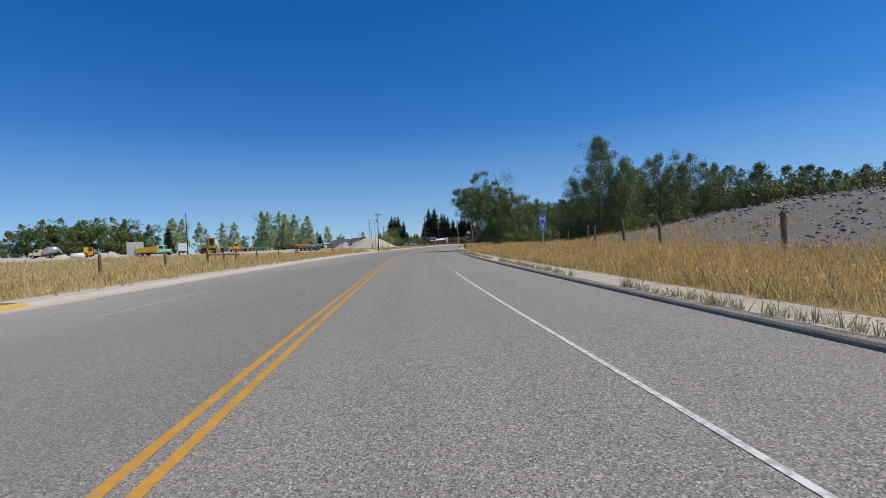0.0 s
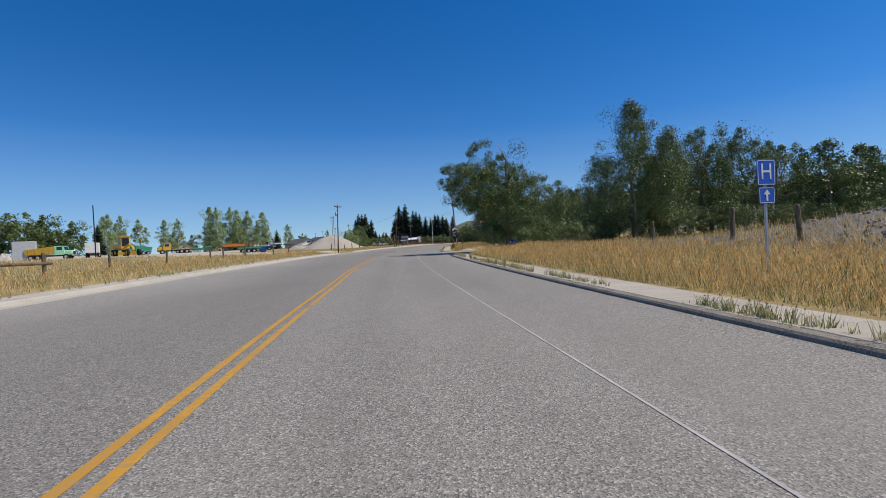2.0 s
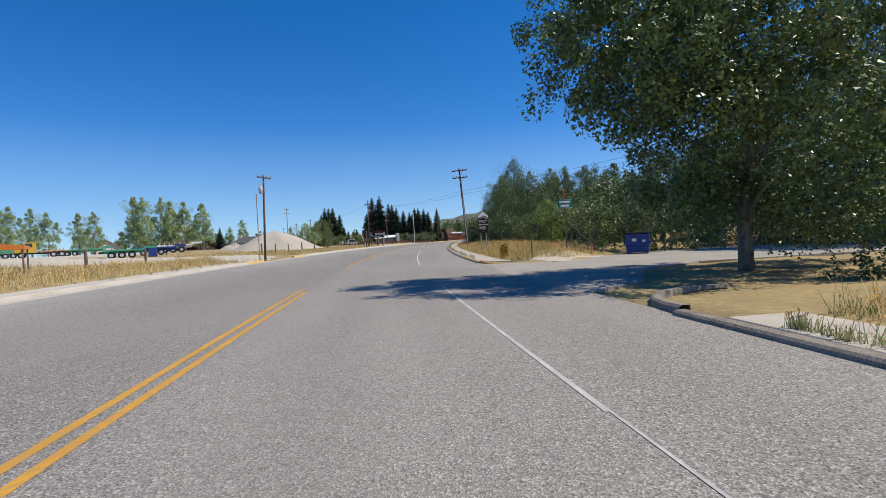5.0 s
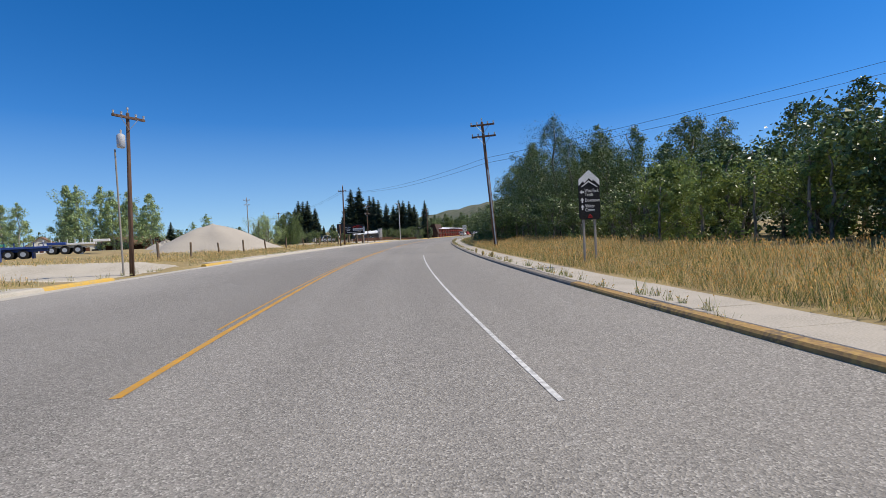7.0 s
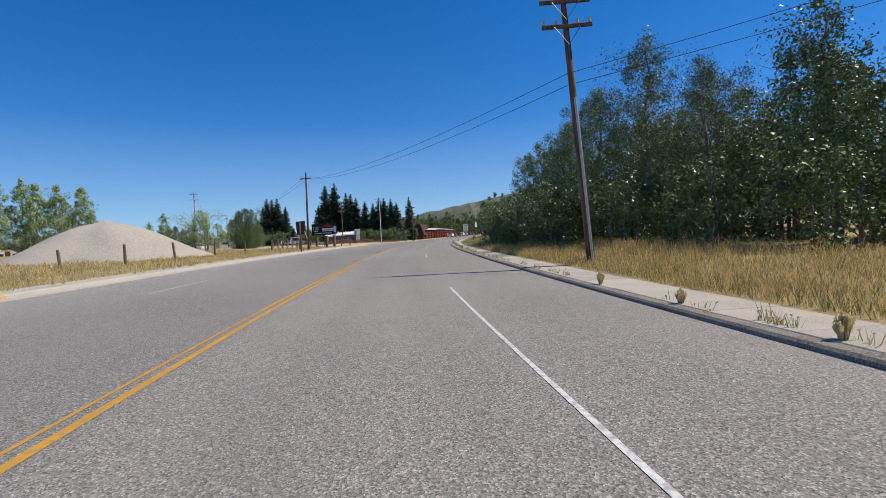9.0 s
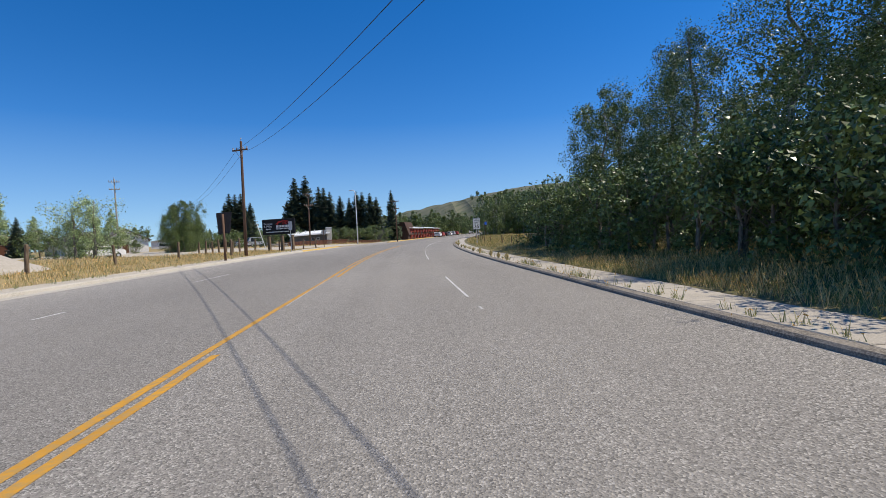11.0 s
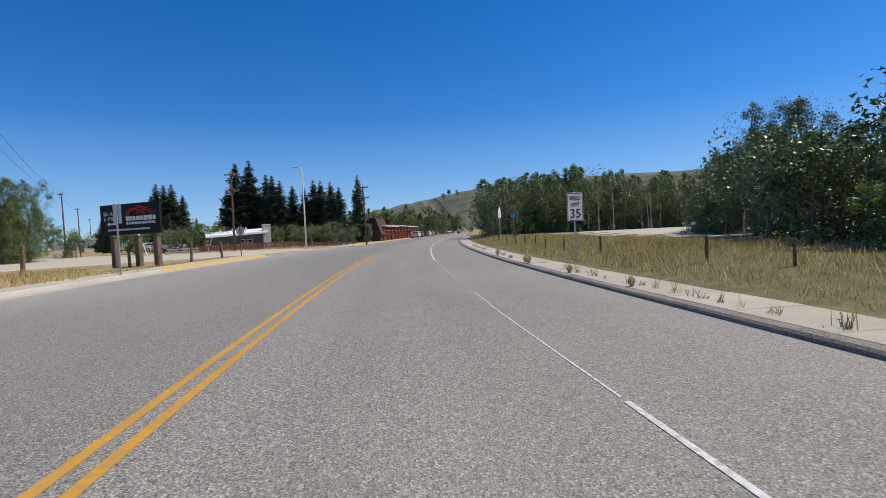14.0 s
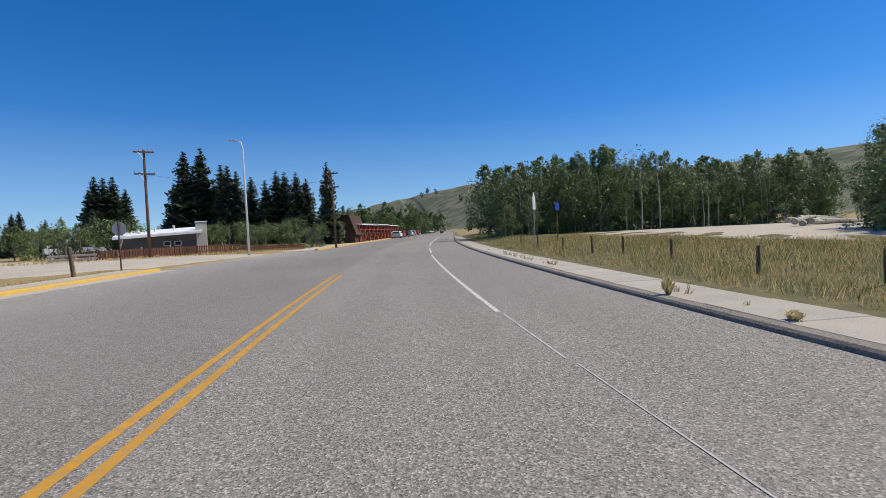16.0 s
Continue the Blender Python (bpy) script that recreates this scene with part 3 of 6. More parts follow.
slab_shape = Shape().box((0, 0, -0.06), (1.12, 1.485, 0.12), ch=0.012)
slab_mesh = slab_shape.mesh("slab", CONCRETE)
pavement = tagged(new("pavement"), "concrete pavement of square slabs beside the kerb", "pavement", kind="structure")

# ---- trees ----
rng = np.random.default_rng(7)


def leaf_cloud(centres, radii, per, size, rg, flat=1.0, up=0.35):
    """Small pointed leaves scattered in clumps, facing out of them."""
    n = len(centres) * per
    c = np.repeat(centres, per, 0)
    r = np.repeat(radii, per)[:, None]
    v = rg.normal(size=(n, 3))
    v /= np.linalg.norm(v, axis=1, keepdims=True)
    p = c + v * r * (rg.random((n, 1)) ** 0.36) * np.array([1, 1, flat])
    face = v * 0.75 + rg.normal(size=(n, 3)) * 0.5
    face[:, 2] += 0.35
    a = np.cross(face, rg.normal(size=(n, 3)))
    a[:, 2] -= up * 0.5
    a /= np.linalg.norm(a, axis=1, keepdims=True)
    b = np.cross(face, a)
    b /= np.linalg.norm(b, axis=1, keepdims=True) + 1e-9
    s = size * (0.65 + 0.6 * rg.random((n, 1)))
    q = np.stack([p - a * s * 0.4 + b * s * 0.4, p + a * s * 0.65, p - a * s * 0.4 - b * s * 0.4], 1).reshape(-1, 3)
    return q, np.arange(n * 3).reshape(-1, 3)


def broadleaf(name, label, height, radius, base, leafm, barkm, seed, clumps=60, per=70, leaf=0.3, lean=0.0, narrow=1.0, group="", stems=1, limbs=False, lobe=0, shape=None, leaf_trunk=True):
    """Trunk with limbs, and a crown of leaf clumps with gaps."""
    rg = np.random.default_rng(seed)
    t = thing(name, label, "bush" if "bush" in name else "tree", group=group)
    w = Shape()
    crown_h = height - base
    cs, rs, limb_shapes = [], [], []
    for s_i in range(stems):
        ox, oy = (0, 0) if stems == 1 else rg.normal(size=2) * radius * 0.35
        top = height * (0.92 if s_i == 0 else rg.uniform(0.7, 0.95))
        pts = [Vector((ox + lean * h * h * top + rg.normal() * 0.04 * h * top, oy + rg.normal() * 0.04 * h * top, -0.3 * (h == 0) + h * top)) for h in np.linspace(0, 1, 7)]
        r0 = max(0.04, (0.017 if leaf_trunk else 0.009) * top)
        w.tube(pts, [r0 * (1.15 - h) + 0.015 for h in np.linspace(0, 1, 7)], 7)
        for j in range(int(9 / stems) + 3):
            h = rg.uniform(max(0.12, base / height * 0.9), 0.9)
            k = h * 6
            a = pts[int(k)].lerp(pts[min(6, int(k) + 1)], k - int(k))
            ang = rg.uniform(0, 6.28)
            ln = radius * (1.0 - 0.55 * h) * rg.uniform(0.6, 1.0)
            e = a + Vector((math.cos(ang) * ln, math.sin(ang) * ln, ln * rg.uniform(0.4, 0.9)))
            mid = a.lerp(e, 0.5) + Vector((0, 0, 0.12 * ln))
            (limb_shapes.append(Shape()) or limb_shapes[-1] if limbs else w).tube([a, mid, e], [r0 * 0.42 * (1.1 - h), r0 * 0.25 * (1.1 - h), 0.012], 5)
            cs.append(e[:]); rs.append(radius * rg.uniform(0.2, 0.32))
    lobes = [(0.0, 0.0, base, height, radius)]
    for k in range(lobe):
        ang, off = 6.283 * (k + rg.random() * 0.7) / max(1, lobe), radius * rg.uniform(0.4, 0.75)
        z0 = base + crown_h * rg.uniform(0.0, 0.35)
        lobes.append((off * math.cos(ang), off * math.sin(ang), z0, z0 + crown_h * rg.uniform(0.4, 0.66), radius * rg.uniform(0.38, 0.55)))
    lobes = shape or lobes
    vol = np.array([(b - a) * r * r for _, _, a, b, r in lobes])
    vol[0] *= 0.75 if lobe and not shape else 1.0
    vol = vol ** 0.75
    for k in rg.choice(len(lobes), size=max(0, clumps - len(cs)), p=vol / vol.sum()):
        ox, oy, z0, z1, R_ = lobes[k]
        h = rg.random() ** 0.9 if not shape else 0.05 + 0.86 * rg.random()
        prof = math.sin(math.pi * min(1, (0.12 + 0.88 * h) ** 0.72)) ** 0.7 * narrow
        ang = rg.uniform(0, 6.28)
        wob = 0.72 + 0.38 * math.sin(ang * 3 + seed) * math.sin(h * 7 + seed)
        rr = R_ * prof * wob * rg.uniform(0.3, 1.0) if not shape else R_ * math.sqrt(max(0.05, 1 - (2 * h - 1) ** 2)) * math.sqrt(rg.random())
        hz = z0 + (z1 - z0) * h * 0.97
        hh = hz / height
        cs.append((ox + math.cos(ang) * rr + lean * hh * hh * height, oy + math.sin(ang) * rr, hz))
        rs.append(radius * rg.uniform(0.1, 0.26) * (1.05 - 0.45 * hh) * (0.95 if shape else 1.0))
    part("trunk", w, barkm, t, smooth=True)
    for ls in limb_shapes:
        part("limb", ls, barkm, t, smooth=True)
    q, f = leaf_cloud(np.array(cs), np.array(rs) * 1.08, per, leaf, rg)
    part("crown", arrays("crown", q, f, (leafm,)), leafm, t)
    return t


def conifer(name, label, height, radius, seed, group="", tiers=34):
    """Straight trunk with drooping boughs of needle sprays."""
    rg = np.random.default_rng(seed)
    t = thing(name, label, "tree", group=group)
    part("trunk", Shape().tube([(0, 0, -0.2), (0, 0, height * 0.6), (0, 0, height * 0.99)], [height * 0.018, height * 0.01, 0.02], 7), BARK, t)
    vs = []
    for i in range(tiers):
        h = (i + rg.uniform(-0.3, 0.3)) / tiers
        z = height * (0.05 + 0.95 * h)
        rr = radius * (1 - h) ** 0.8 * rg.uniform(0.7, 1.12) + 0.16
        for j in range(max(10, int(22 * (1 - h) + 11))):
            a = rg.uniform(0, 6.28)
            L = rr * rg.uniform(0.65, 1.1)
            dx, dy = math.cos(a), math.sin(a)
            z = height * min(0.985, 0.05 + 0.95 * h + rg.uniform(-1.3, 1.3) / tiers)
            dr = rg.uniform(0.1, 0.5)
            wd = L * 0.34 + 0.22
            for s in range(4):
                f0, f1 = s / 4, (s + 1.25) / 4
                dz0, dz1 = -dr * L * f0 ** 1.2 + 0.1 * L * (s == 3), -dr * L * f1 ** 1.2 + 0.26 * L * (s == 3)
                ww = wd * (1.0 - 0.6 * f0) * rg.uniform(0.7, 1.2)
                tw = rg.uniform(-0.5, 0.5)
                p0 = np.array([dx * L * f0, dy * L * f0, z + dz0])
                p1 = np.array([dx * L * f1, dy * L * f1, z + dz1])
                side = np.array([-dy * ww, dx * ww, ww * tw])
                m = (p0 + p1) / 2
                vs += [p0, m + side + (0, 0, -0.1 * L), p1, m - side + (0, 0, -0.1 * L)]
    vs = np.array(vs)
    part("crown", arrays("crown", vs, np.arange(len(vs)).reshape(-1, 4), (NEEDLE,)), NEEDLE, t)
    return t


def put(proto, x, y, size=1.0, rz=None, sink=0.05, first=[]):
    """Stands a copy of a tree at x, y; the first one uses the pattern itself."""
    rz = random.uniform(0, 360) if rz is None else rz
    p = by_x(x, y)
    m = pose(p[0], p[1], p[2] - sink, 0, 0, rz) @ Matrix.Scale(size, 4)
    if proto.name not in first:
        first.append(proto.name)
        proto.matrix_basis = m
        return proto
    c = copy_thing(proto, m)
    c.matrix_basis = m
    return c


G1, G2 = "trees of the roadside wood", "aspens behind the parking lot"
COT = [broadleaf("cottonwood_tree", "tall dark green cottonwood with a ragged crown", 11.5, 4.2, 0.6, LEAF, BARK, 11 + i, 235, 70, 0.14, lean=0.06 * (2 * i - 1), group=G1, limbs=True, lobe=5) for i in range(3)]
FINE = [broadleaf("cottonwood_tree", "dark green cottonwood with fine dense leaves", 11.5, 4.2, 0.0, LEAF, BARK, 15 + i, 210, 98, 0.12, group=G1, limbs=True, lobe=5) for i in range(2)]
NEAR = [broadleaf("cottonwood_tree", "dark green cottonwood beside the road, small glossy leaves", 11.5, 4.2, 0.0, LEAF, BARK, 18 + i, 260, 150, 0.085, group=G1, limbs=True, lobe=5) for i in range(2)]
COTB = [broadleaf("cottonwood_tree", "dark green cottonwood deeper in the wood", 11.5, 4.4, 0.6, LEAF, BARK, 21 + i, 120, 42, 0.27, group=G1, lobe=4) for i in range(2)]
ASP = [broadleaf("aspen_tree", "slender green aspen with a pale trunk", 8.5, 2.9, 0.0, LEAF2, PALEBARK, 31 + i, 104, 46, 0.165, group=G2, stems=2, lobe=3, leaf_trunk=False) for i in range(3)]
ASPB = [broadleaf("aspen_tree", "slender green aspen deeper in the stand", 8.5, 2.9, 0.0, LEAF2, PALEBARK, 41 + i, 84, 30, 0.27, group=G2, stems=2, lobe=2, leaf_trunk=False) for i in range(2)]
BUSH = [broadleaf("willow_bush", "dense light green willow bush", 3.6, 2.0, 0.1, LEAF4, BARK, 51 + i, 52, 110, 0.12, group="bushes of the roadside wood", stems=3) for i in range(2)]
DBUSHB = [broadleaf("roadside_bush", "dark green leafy bush deeper under the trees", 3.2, 2.2, 0.0, LEAF, BARK, 65 + i, 46, 84, 0.135, group="bushes of the roadside wood", stems=3) for i in range(2)]
DBUSH = [broadleaf("roadside_bush", "dark green leafy bush under the trees", 3.2, 2.2, 0.0, LEAF, BARK, 61 + i, 46, 84, 0.12, group="bushes of the roadside wood", stems=3) for i in range(2)]
POP = [broadleaf("poplar_tree", "upright grey-green poplar beyond the works yard", 16, 4.3, 1.5, LEAF3, PALEBARK, 71 + i, 150, 60, 0.27, lobe=2, group="poplars beyond the yard", narrow=0.95) for i in range(3)]
FAR = [broadleaf("far_tree", "distant dark green broadleaf tree", 10, 4.5, 0.0, LEAF, BARK, 81 + i, 70, 50, 0.38, lobe=4, group="distant trees") for i in range(2)]
FIR = [conifer("spruce_tree", "dark blue-green pointed spruce", 12, 3.1, 91 + i, group="spruces behind the white building") for i in range(3)]

# the large tree over the side road's mouth and the tall tree behind it
big = broadleaf("overhanging_cottonwood", "big cottonwood leaning out over the road, dark green", 11.6, 3.5, 1.0, LEAF, BARK, 5, 600, 160, 0.115, limbs=True,
                shape=[(-2.6, 0.0, 5.8, 11.4, 1.75), (-2.9, 0.0, 4.0, 9.6, 2.3), (-1.2, 0.2, 5.0, 10.2, 1.8), (-4.7, 0.2, 4.6, 9.0, 1.9), (-4.3, -1.8, 4.8, 8.8, 1.7), (-3.0, -2.2, 4.4, 8.2, 1.9), (-1.0, -2.4, 3.5, 8.6, 2.3), (-1.0, 0.5, 1.2, 7.5, 2.5),
                       (0.8, 0.8, 0.8, 9.4, 2.4), (2.8, 1.0, 0.2, 8.4, 2.3), (1.5, -2.0, 1.5, 7.6, 2.3), (5.0, 1.0, 0.1, 7.4, 2.2)])
put(big, 8.0, 67.6, 1.0, 0)
loose = broadleaf("loose_cottonwood", "leaning cottonwood with open crown and pale limbs showing", 10.6, 3.0, 1.0, LEAF, BARK, 9, 260, 150, 0.095, limbs=True,
                  shape=[(-2.6, -0.3, 4.2, 7.9, 1.7), (-0.6, 0.5, 5.6, 10.0, 2.0), (1.6, 0.3, 4.0, 9.8, 2.4), (-0.5, -0.6, 1.0, 6.2, 2.5), (1.5, 1.0, 0.2, 4.5, 2.6)])
put(loose, 19.2, 140.0, 1.0, 0)
tall = broadleaf("tall_cottonwood", "tallest cottonwood with a loose rounded top", 16.2, 5.6, 1.0, LEAF, BARK, 6, 340, 135, 0.15, limbs=True, lobe=5)
put(tall, 25.2, 76.5, 1.05, 40)
for x, y, h in [(18.6, 84.8, 7.0), (22, 82.8, 7.2), (19, 86, 7.4), (31, 81, 12.6), (37, 81.8, 14.2), (42, 81, 13.6), (47, 81.8, 12), (52, 79, 11.2), (57, 80, 10.6), (62, 76, 9.4), (68, 78, 9.5), (75, 76, 9.6), (83, 79, 10), (92, 78, 11), (34, 86, 12), (26, 86, 11), (28, 79, 9),
                (45, 90, 11), (58, 90, 11), (70, 92, 12), (85, 92, 12), (100, 84, 11), (40, 85, 12.4), (50, 84.5, 11.6), (55, 84, 11.4), (61, 82, 10.6), (65, 83, 10.4), (72, 82, 10.4), (79, 83, 10.4), (88, 84, 11), (96, 80, 11), (106, 82, 11), (114, 86, 12)]:
    put((FINE if x < 27 else COT if y < 86.5 and x < 50 else COTB)[random.randrange(2)], x, y, h * (0.97 if x < 24 else 1.0) / 11.3)
for x, y, h in [(13.2, 117, 11), (12.6, 121, 9.5), (14.6, 126, 10), (15.9, 131.8, 10.0), (17.6, 135, 10.2), (20.5, 141.5, 7.8), (22.0, 145, 5.0), (19.4, 148.6, 4.0), (12.4, 112, 8.8), (13.2, 107, 8.4), (16.5, 101, 8.2), (18, 95.5, 7.6), (21, 91, 9), (24, 88, 9.5),
                (18, 113, 11), (19, 121, 11), (22, 128, 11), (25, 135, 12), (18, 105, 10), (23, 98, 10), (28, 93, 10), (27, 106, 11), (27, 117, 11), (30, 126, 11), (32, 137, 11), (30, 144, 10)] + [(34, 112, 11), (36, 124, 11), (38, 136, 10)]:
    kinds = NEAR if y > 109 and x < 18 else FINE if (y > 129 and x < 23) or (y < 97 and x < 27) else COT if x - float(cx(y)) < 22.5 and y > 87 else COTB
    put(kinds[random.randrange(len(kinds))], x + 1.7, y, h * (1.0 if x - float(cx(y)) < 16 else 0.88) * (0.92 if y < 114 else 1.0) / 11.3)
for x, y, h in [(16.6, 144.6, 1.9), (18.0, 146.8, 2.1), (12.0, 96, 3.6), (11.2, 92.5, 3.4), (13.6, 90, 3.4), (12.8, 98.5, 3.8)]:
    put(BUSH[random.randrange(2)], x, y, h / 3.5)
for x, y, h in [(11.6, 100.5, 2.6), (11.4, 104.5, 2.8), (11.2, 109, 3.0), (11.2, 113, 3.2), (12.2, 117.5, 3.2), (13.4, 122, 3.4), (14.6, 127.5, 3.0), (16.6, 133.5, 3.4), (18.8, 139, 3.6), (20, 143.5, 3.5), (20.6, 147.5, 3.8), (20.4, 150.5, 3.0), (22.8, 152, 3.6), (15.4, 93, 3.0), (17.5, 89, 3.2), (14.2, 86.5, 3.2), (18.0, 84.0, 3.0),
                (11.2, 84.0, 2.6), (23, 80.5, 3), (29.5, 78.8, 3), (35, 79, 3.2), (40, 79, 3), (46, 78.6, 3.4), (53, 77, 3.2), (60, 75, 3), (9.4, 81.4, 2.6), (12.4, 81.2, 3.0), (15, 80.6, 3.0), (18, 81.5, 3.2), (21, 80.2, 3.0), (8.8, 63.8, 2.2), (11, 64.5, 2.5), (14, 65, 2.4)]:
    put(DBUSH[random.randrange(2)], x, y, h / 3.0)
for i in range(24):
    y = 86 + 2.7 * i
    put(DBUSHB[i % 2], float(cx(y)) + random.uniform(18.5, 21.5) + (3 if y > 128 else 0), y, random.uniform(1.2, 1.7))
for i in range(22):
    x = 21 + 2.1 * i + random.uniform(-0.6, 0.6)
    put((DBUSH if i < 12 else DBUSHB)[i % 2], x, 77.6 + random.uniform(-0.8, 0.8) - (1.5 if x > 50 else 0), random.uniform(0.8, 1.25))
for x, y, k in [(15.8, 137, 0.42), (17.4, 141.2, 0.34), (29.8, 162, 0.46), (31.6, 164.4, 0.5), (29, 160, 0.4), (34, 166.5, 0.5), (37, 168.5, 0.5)]:
    put(FINE[random.randrange(2)], x, y, k, sink=0.3)
for x, y in [(28.4, 161.6), (30.2, 163.4), (32.2, 165.6), (34.6, 167.6), (27.6, 159.6)] + [(float(cx(117 + 1.5 * i)) + random.uniform(10.7, 11.7), 117 + 1.5 * i) for i in range(17)]:
    put(DBUSH[random.randrange(2)], x, y, 0.95)
put(FINE[1], 24.2, 153.6, 0.5), put(FINE[0], 25.5, 156.6, 0.56), put(FINE[0], 16.9, 138.0, 0.7), put(FINE[1], 31.5, 161.5, 0.56), put(FINE[0], 35.5, 165.0, 0.62)
for x, y, h in [(21.5, 146, 3.4), (23.4, 149, 3.6), (19.8, 145, 3.0), (22, 143, 3.4), (24.2, 151.5, 3.8), (26.5, 154, 3.6)]:
    put(DBUSH[random.randrange(2)], x, y, h / 3.0)
for x, y, h in [(25, 153.5, 3.8), (27, 156.5, 5.2), (28.5, 158.8, 4.0), (31, 160, 6.2), (34, 162.8, 4.6), (36, 163.5, 7.0), (40, 167.5, 7.2), (43, 169, 5.5), (46, 172, 7.6), (52, 176, 8)]:
    put(ASP[random.randrange(3)], x, y, h / 8.3)
for row, (x0, y0, x1, y1, n, h0, h1) in enumerate([(29.5, 197, 40, 195, 7, 6.6, 9.0), (40, 195, 54, 186, 9, 9.0, 8.0), (54, 186, 60, 178, 4, 8.0, 8.4), (32, 204, 56, 194, 11, 8.6, 9.5), (36, 214, 66, 192, 9, 9.5, 10.5), (28.4, 192.8, 31, 193.5, 3, 3.5, 4.6), (31, 200.5, 55, 190, 10, 7.6, 8.6), (30.5, 195.5, 52, 186.5, 12, 6.4, 7.4), (33, 198.5, 57, 184, 10, 8.2, 9.0)]):
    for i in range(n):
        f = i / max(1, n - 1)
        put(ASPB[random.randrange(2)] if row in (3, 4, 6) else ASP[random.randrange(3)], x0 + (x1 - x0) * f + random.uniform(-0.7, 0.7), y0 + (y1 - y0) * f + random.uniform(-0.9, 0.9), (h0 + (h1 - h0) * f) * random.uniform(0.95, 1.08) * (1.0 - 0.16 * float(step(38, 50, x0 + (x1 - x0) * f))) / 9.0)
for i in range(7):
    put(COTB[i % 2], 42 + 5 * i + random.uniform(-1, 1), 222 + random.uniform(-4, 6) + 3 * i, random.uniform(0.8, 1.05))
for i in range(15):
    put((DBUSHB + BUSH)[i % 4], 28.6 + 2.0 * i, 192.8 - max(0, i - 5) * 0.95 + random.uniform(-0.5, 0.5), random.uniform(0.5, 0.8))
olive = broadleaf("grey_shrub", "tall grey-green shrub on the dry verge", 4.6, 2.8, 0.0, LEAF3, BARK, 57, 90, 110, 0.1, stems=4, lobe=2)
put(olive, -18.6, 160.1, 1.16)
# poplars and far trees beyond the yard
for x, y, h in [(-106.2, 235, 15.4), (-97.2, 227.5, 14.8), (-121, 243, 16.2), (-132.6, 238, 17.6), (-138, 250, 19), (-144.7, 271, 20.0), (-82.5, 224, 19.0), (-79.6, 223, 18.4), (-75.6, 227, 18.5), (-73, 227.4, 17.4), (-69.4, 229, 17.2), (-62, 224.7, 16.2), (-66, 231, 13), (-85, 262, 14)]:
    put(POP[random.randrange(3)], x, y, h / 15.6)
for i in range(15):
    put(FAR[i % 2], -182 + 4.4 * i + random.uniform(-1.5, 1.5), 200 + random.uniform(-6, 8), random.uniform(1.35, 1.95))
for i in range(9):
    put(FAR[i % 2], -128 + random.uniform(0, 55), 282 + random.uniform(-8, 10), random.uniform(0.7, 1.0))
put(FIR[0], -55.7, 221.7, 0.66), put(FIR[1], -121, 215, 1.1)
for i in range(26):
    x = -150 + i * 8.2 + random.uniform(-3, 3)
    put((FAR + POP[:1])[random.randrange(3)], x, 330 + random.uniform(-25, 40), random.uniform(0.55, 0.95))
for x, y, h in [(-31.8, 294, 15), (-29.9, 292, 18.0), (-28.0, 292, 17.7), (-26.1, 292, 17.9), (-22.7, 288, 14.4), (-25.5, 296, 13), (-6.9, 264, 19.5), (-3.7, 264, 20.2), (0, 262, 16.6), (1.5, 258, 15.9), (3.1, 256, 14.5), (5.8, 252, 12.9), (8.2, 250, 12.1), (10.2, 250, 13.9), (11.7, 250, 13.7), (13.5, 246, 13.1), (15.2, 246, 11.9), (-9.4, 267, 13), (-1.8, 266, 13)]:
    put(FIR[random.randrange(3)], x, y, h / 12)
put(FIR[1], 16.3, 224, 11.8 / 12).scale = (0.72, 0.72, 11.8 / 12)
for x, y, h in [(30, 300, 9), (35.4, 300, 10.5), (39, 305, 9.5), (43, 300, 11), (48, 310, 10), (52.5, 305, 10.4), (62, 330, 10), (70, 345, 11), (33, 318, 11), (66, 315, 8.5), (58, 312, 8), (74, 350, 8)]:
    put(FAR[random.randrange(2)], x, y, h / 10)
for x, y, h in [(-20.6, 192.5, 7.6), (-18.6, 194, 8.0), (-19.6, 193.2, 8.2), (-20.2, 191.5, 6.4), (-18.8, 192.4, 6.6), (-21.4, 194, 6.8), (-19.2, 191.2, 5.0), (-28.5, 200, 4.6), (-31, 186, 4.4), (-34, 204, 5.0), (-25.5, 172, 4.4)]:
    put(FINE[random.randrange(2)], x, y, h / 11.3, sink=0.3)
for x, y, h in [(-24.5, 234, 4.6), (-22.5, 240, 4.4), (-20.8, 236, 5.2), (-17.4, 244, 7.0), (-15.6, 240, 5.4), (-30, 250, 7.0), (-33.5, 262, 8), (-12.8, 246, 6.0)]:
    put(FIR[random.randrange(3)], x, y, h / 12)
for x, y, h in [(-27, 170, 3.0), (-22.5, 169, 2.6), (-19, 205, 3.0), (-15.5, 214, 3.2), (-26, 246, 3.4), (-19, 232, 3.0)]:
    put(DBUSH[random.randrange(2)], x, y, h / 3.0)
for x, y, h in [(2.6, 212, 2.8), (5, 214, 3), (8, 213, 2.8), (11, 214, 3.2), (13.2, 212, 2.6), (-8.5, 207, 3.2), (-6.4, 208.5, 3.4), (-10.5, 208, 2.8), (-30, 196, 2.6), (6.4, 211.5, 2.6), (9.6, 213, 2.8)]:
    put(DBUSH[random.randrange(2)], x, y, h / 3.0)
for i in range(24):
    y = 270 + 7 * i + random.uniform(-3, 3)
    put(FAR[i % 2], float(cx(y)) + random.choice((-1, -1, 1)) * random.uniform(14, 34) + (6 if i % 3 else 0), y, random.uniform(0.55, 0.9))
for i in range(16):
    y = random.uniform(420, 800)
    x = random.uniform(95, 260)
    put(FAR[i % 2], x, y, random.uniform(0.35, 0.75))

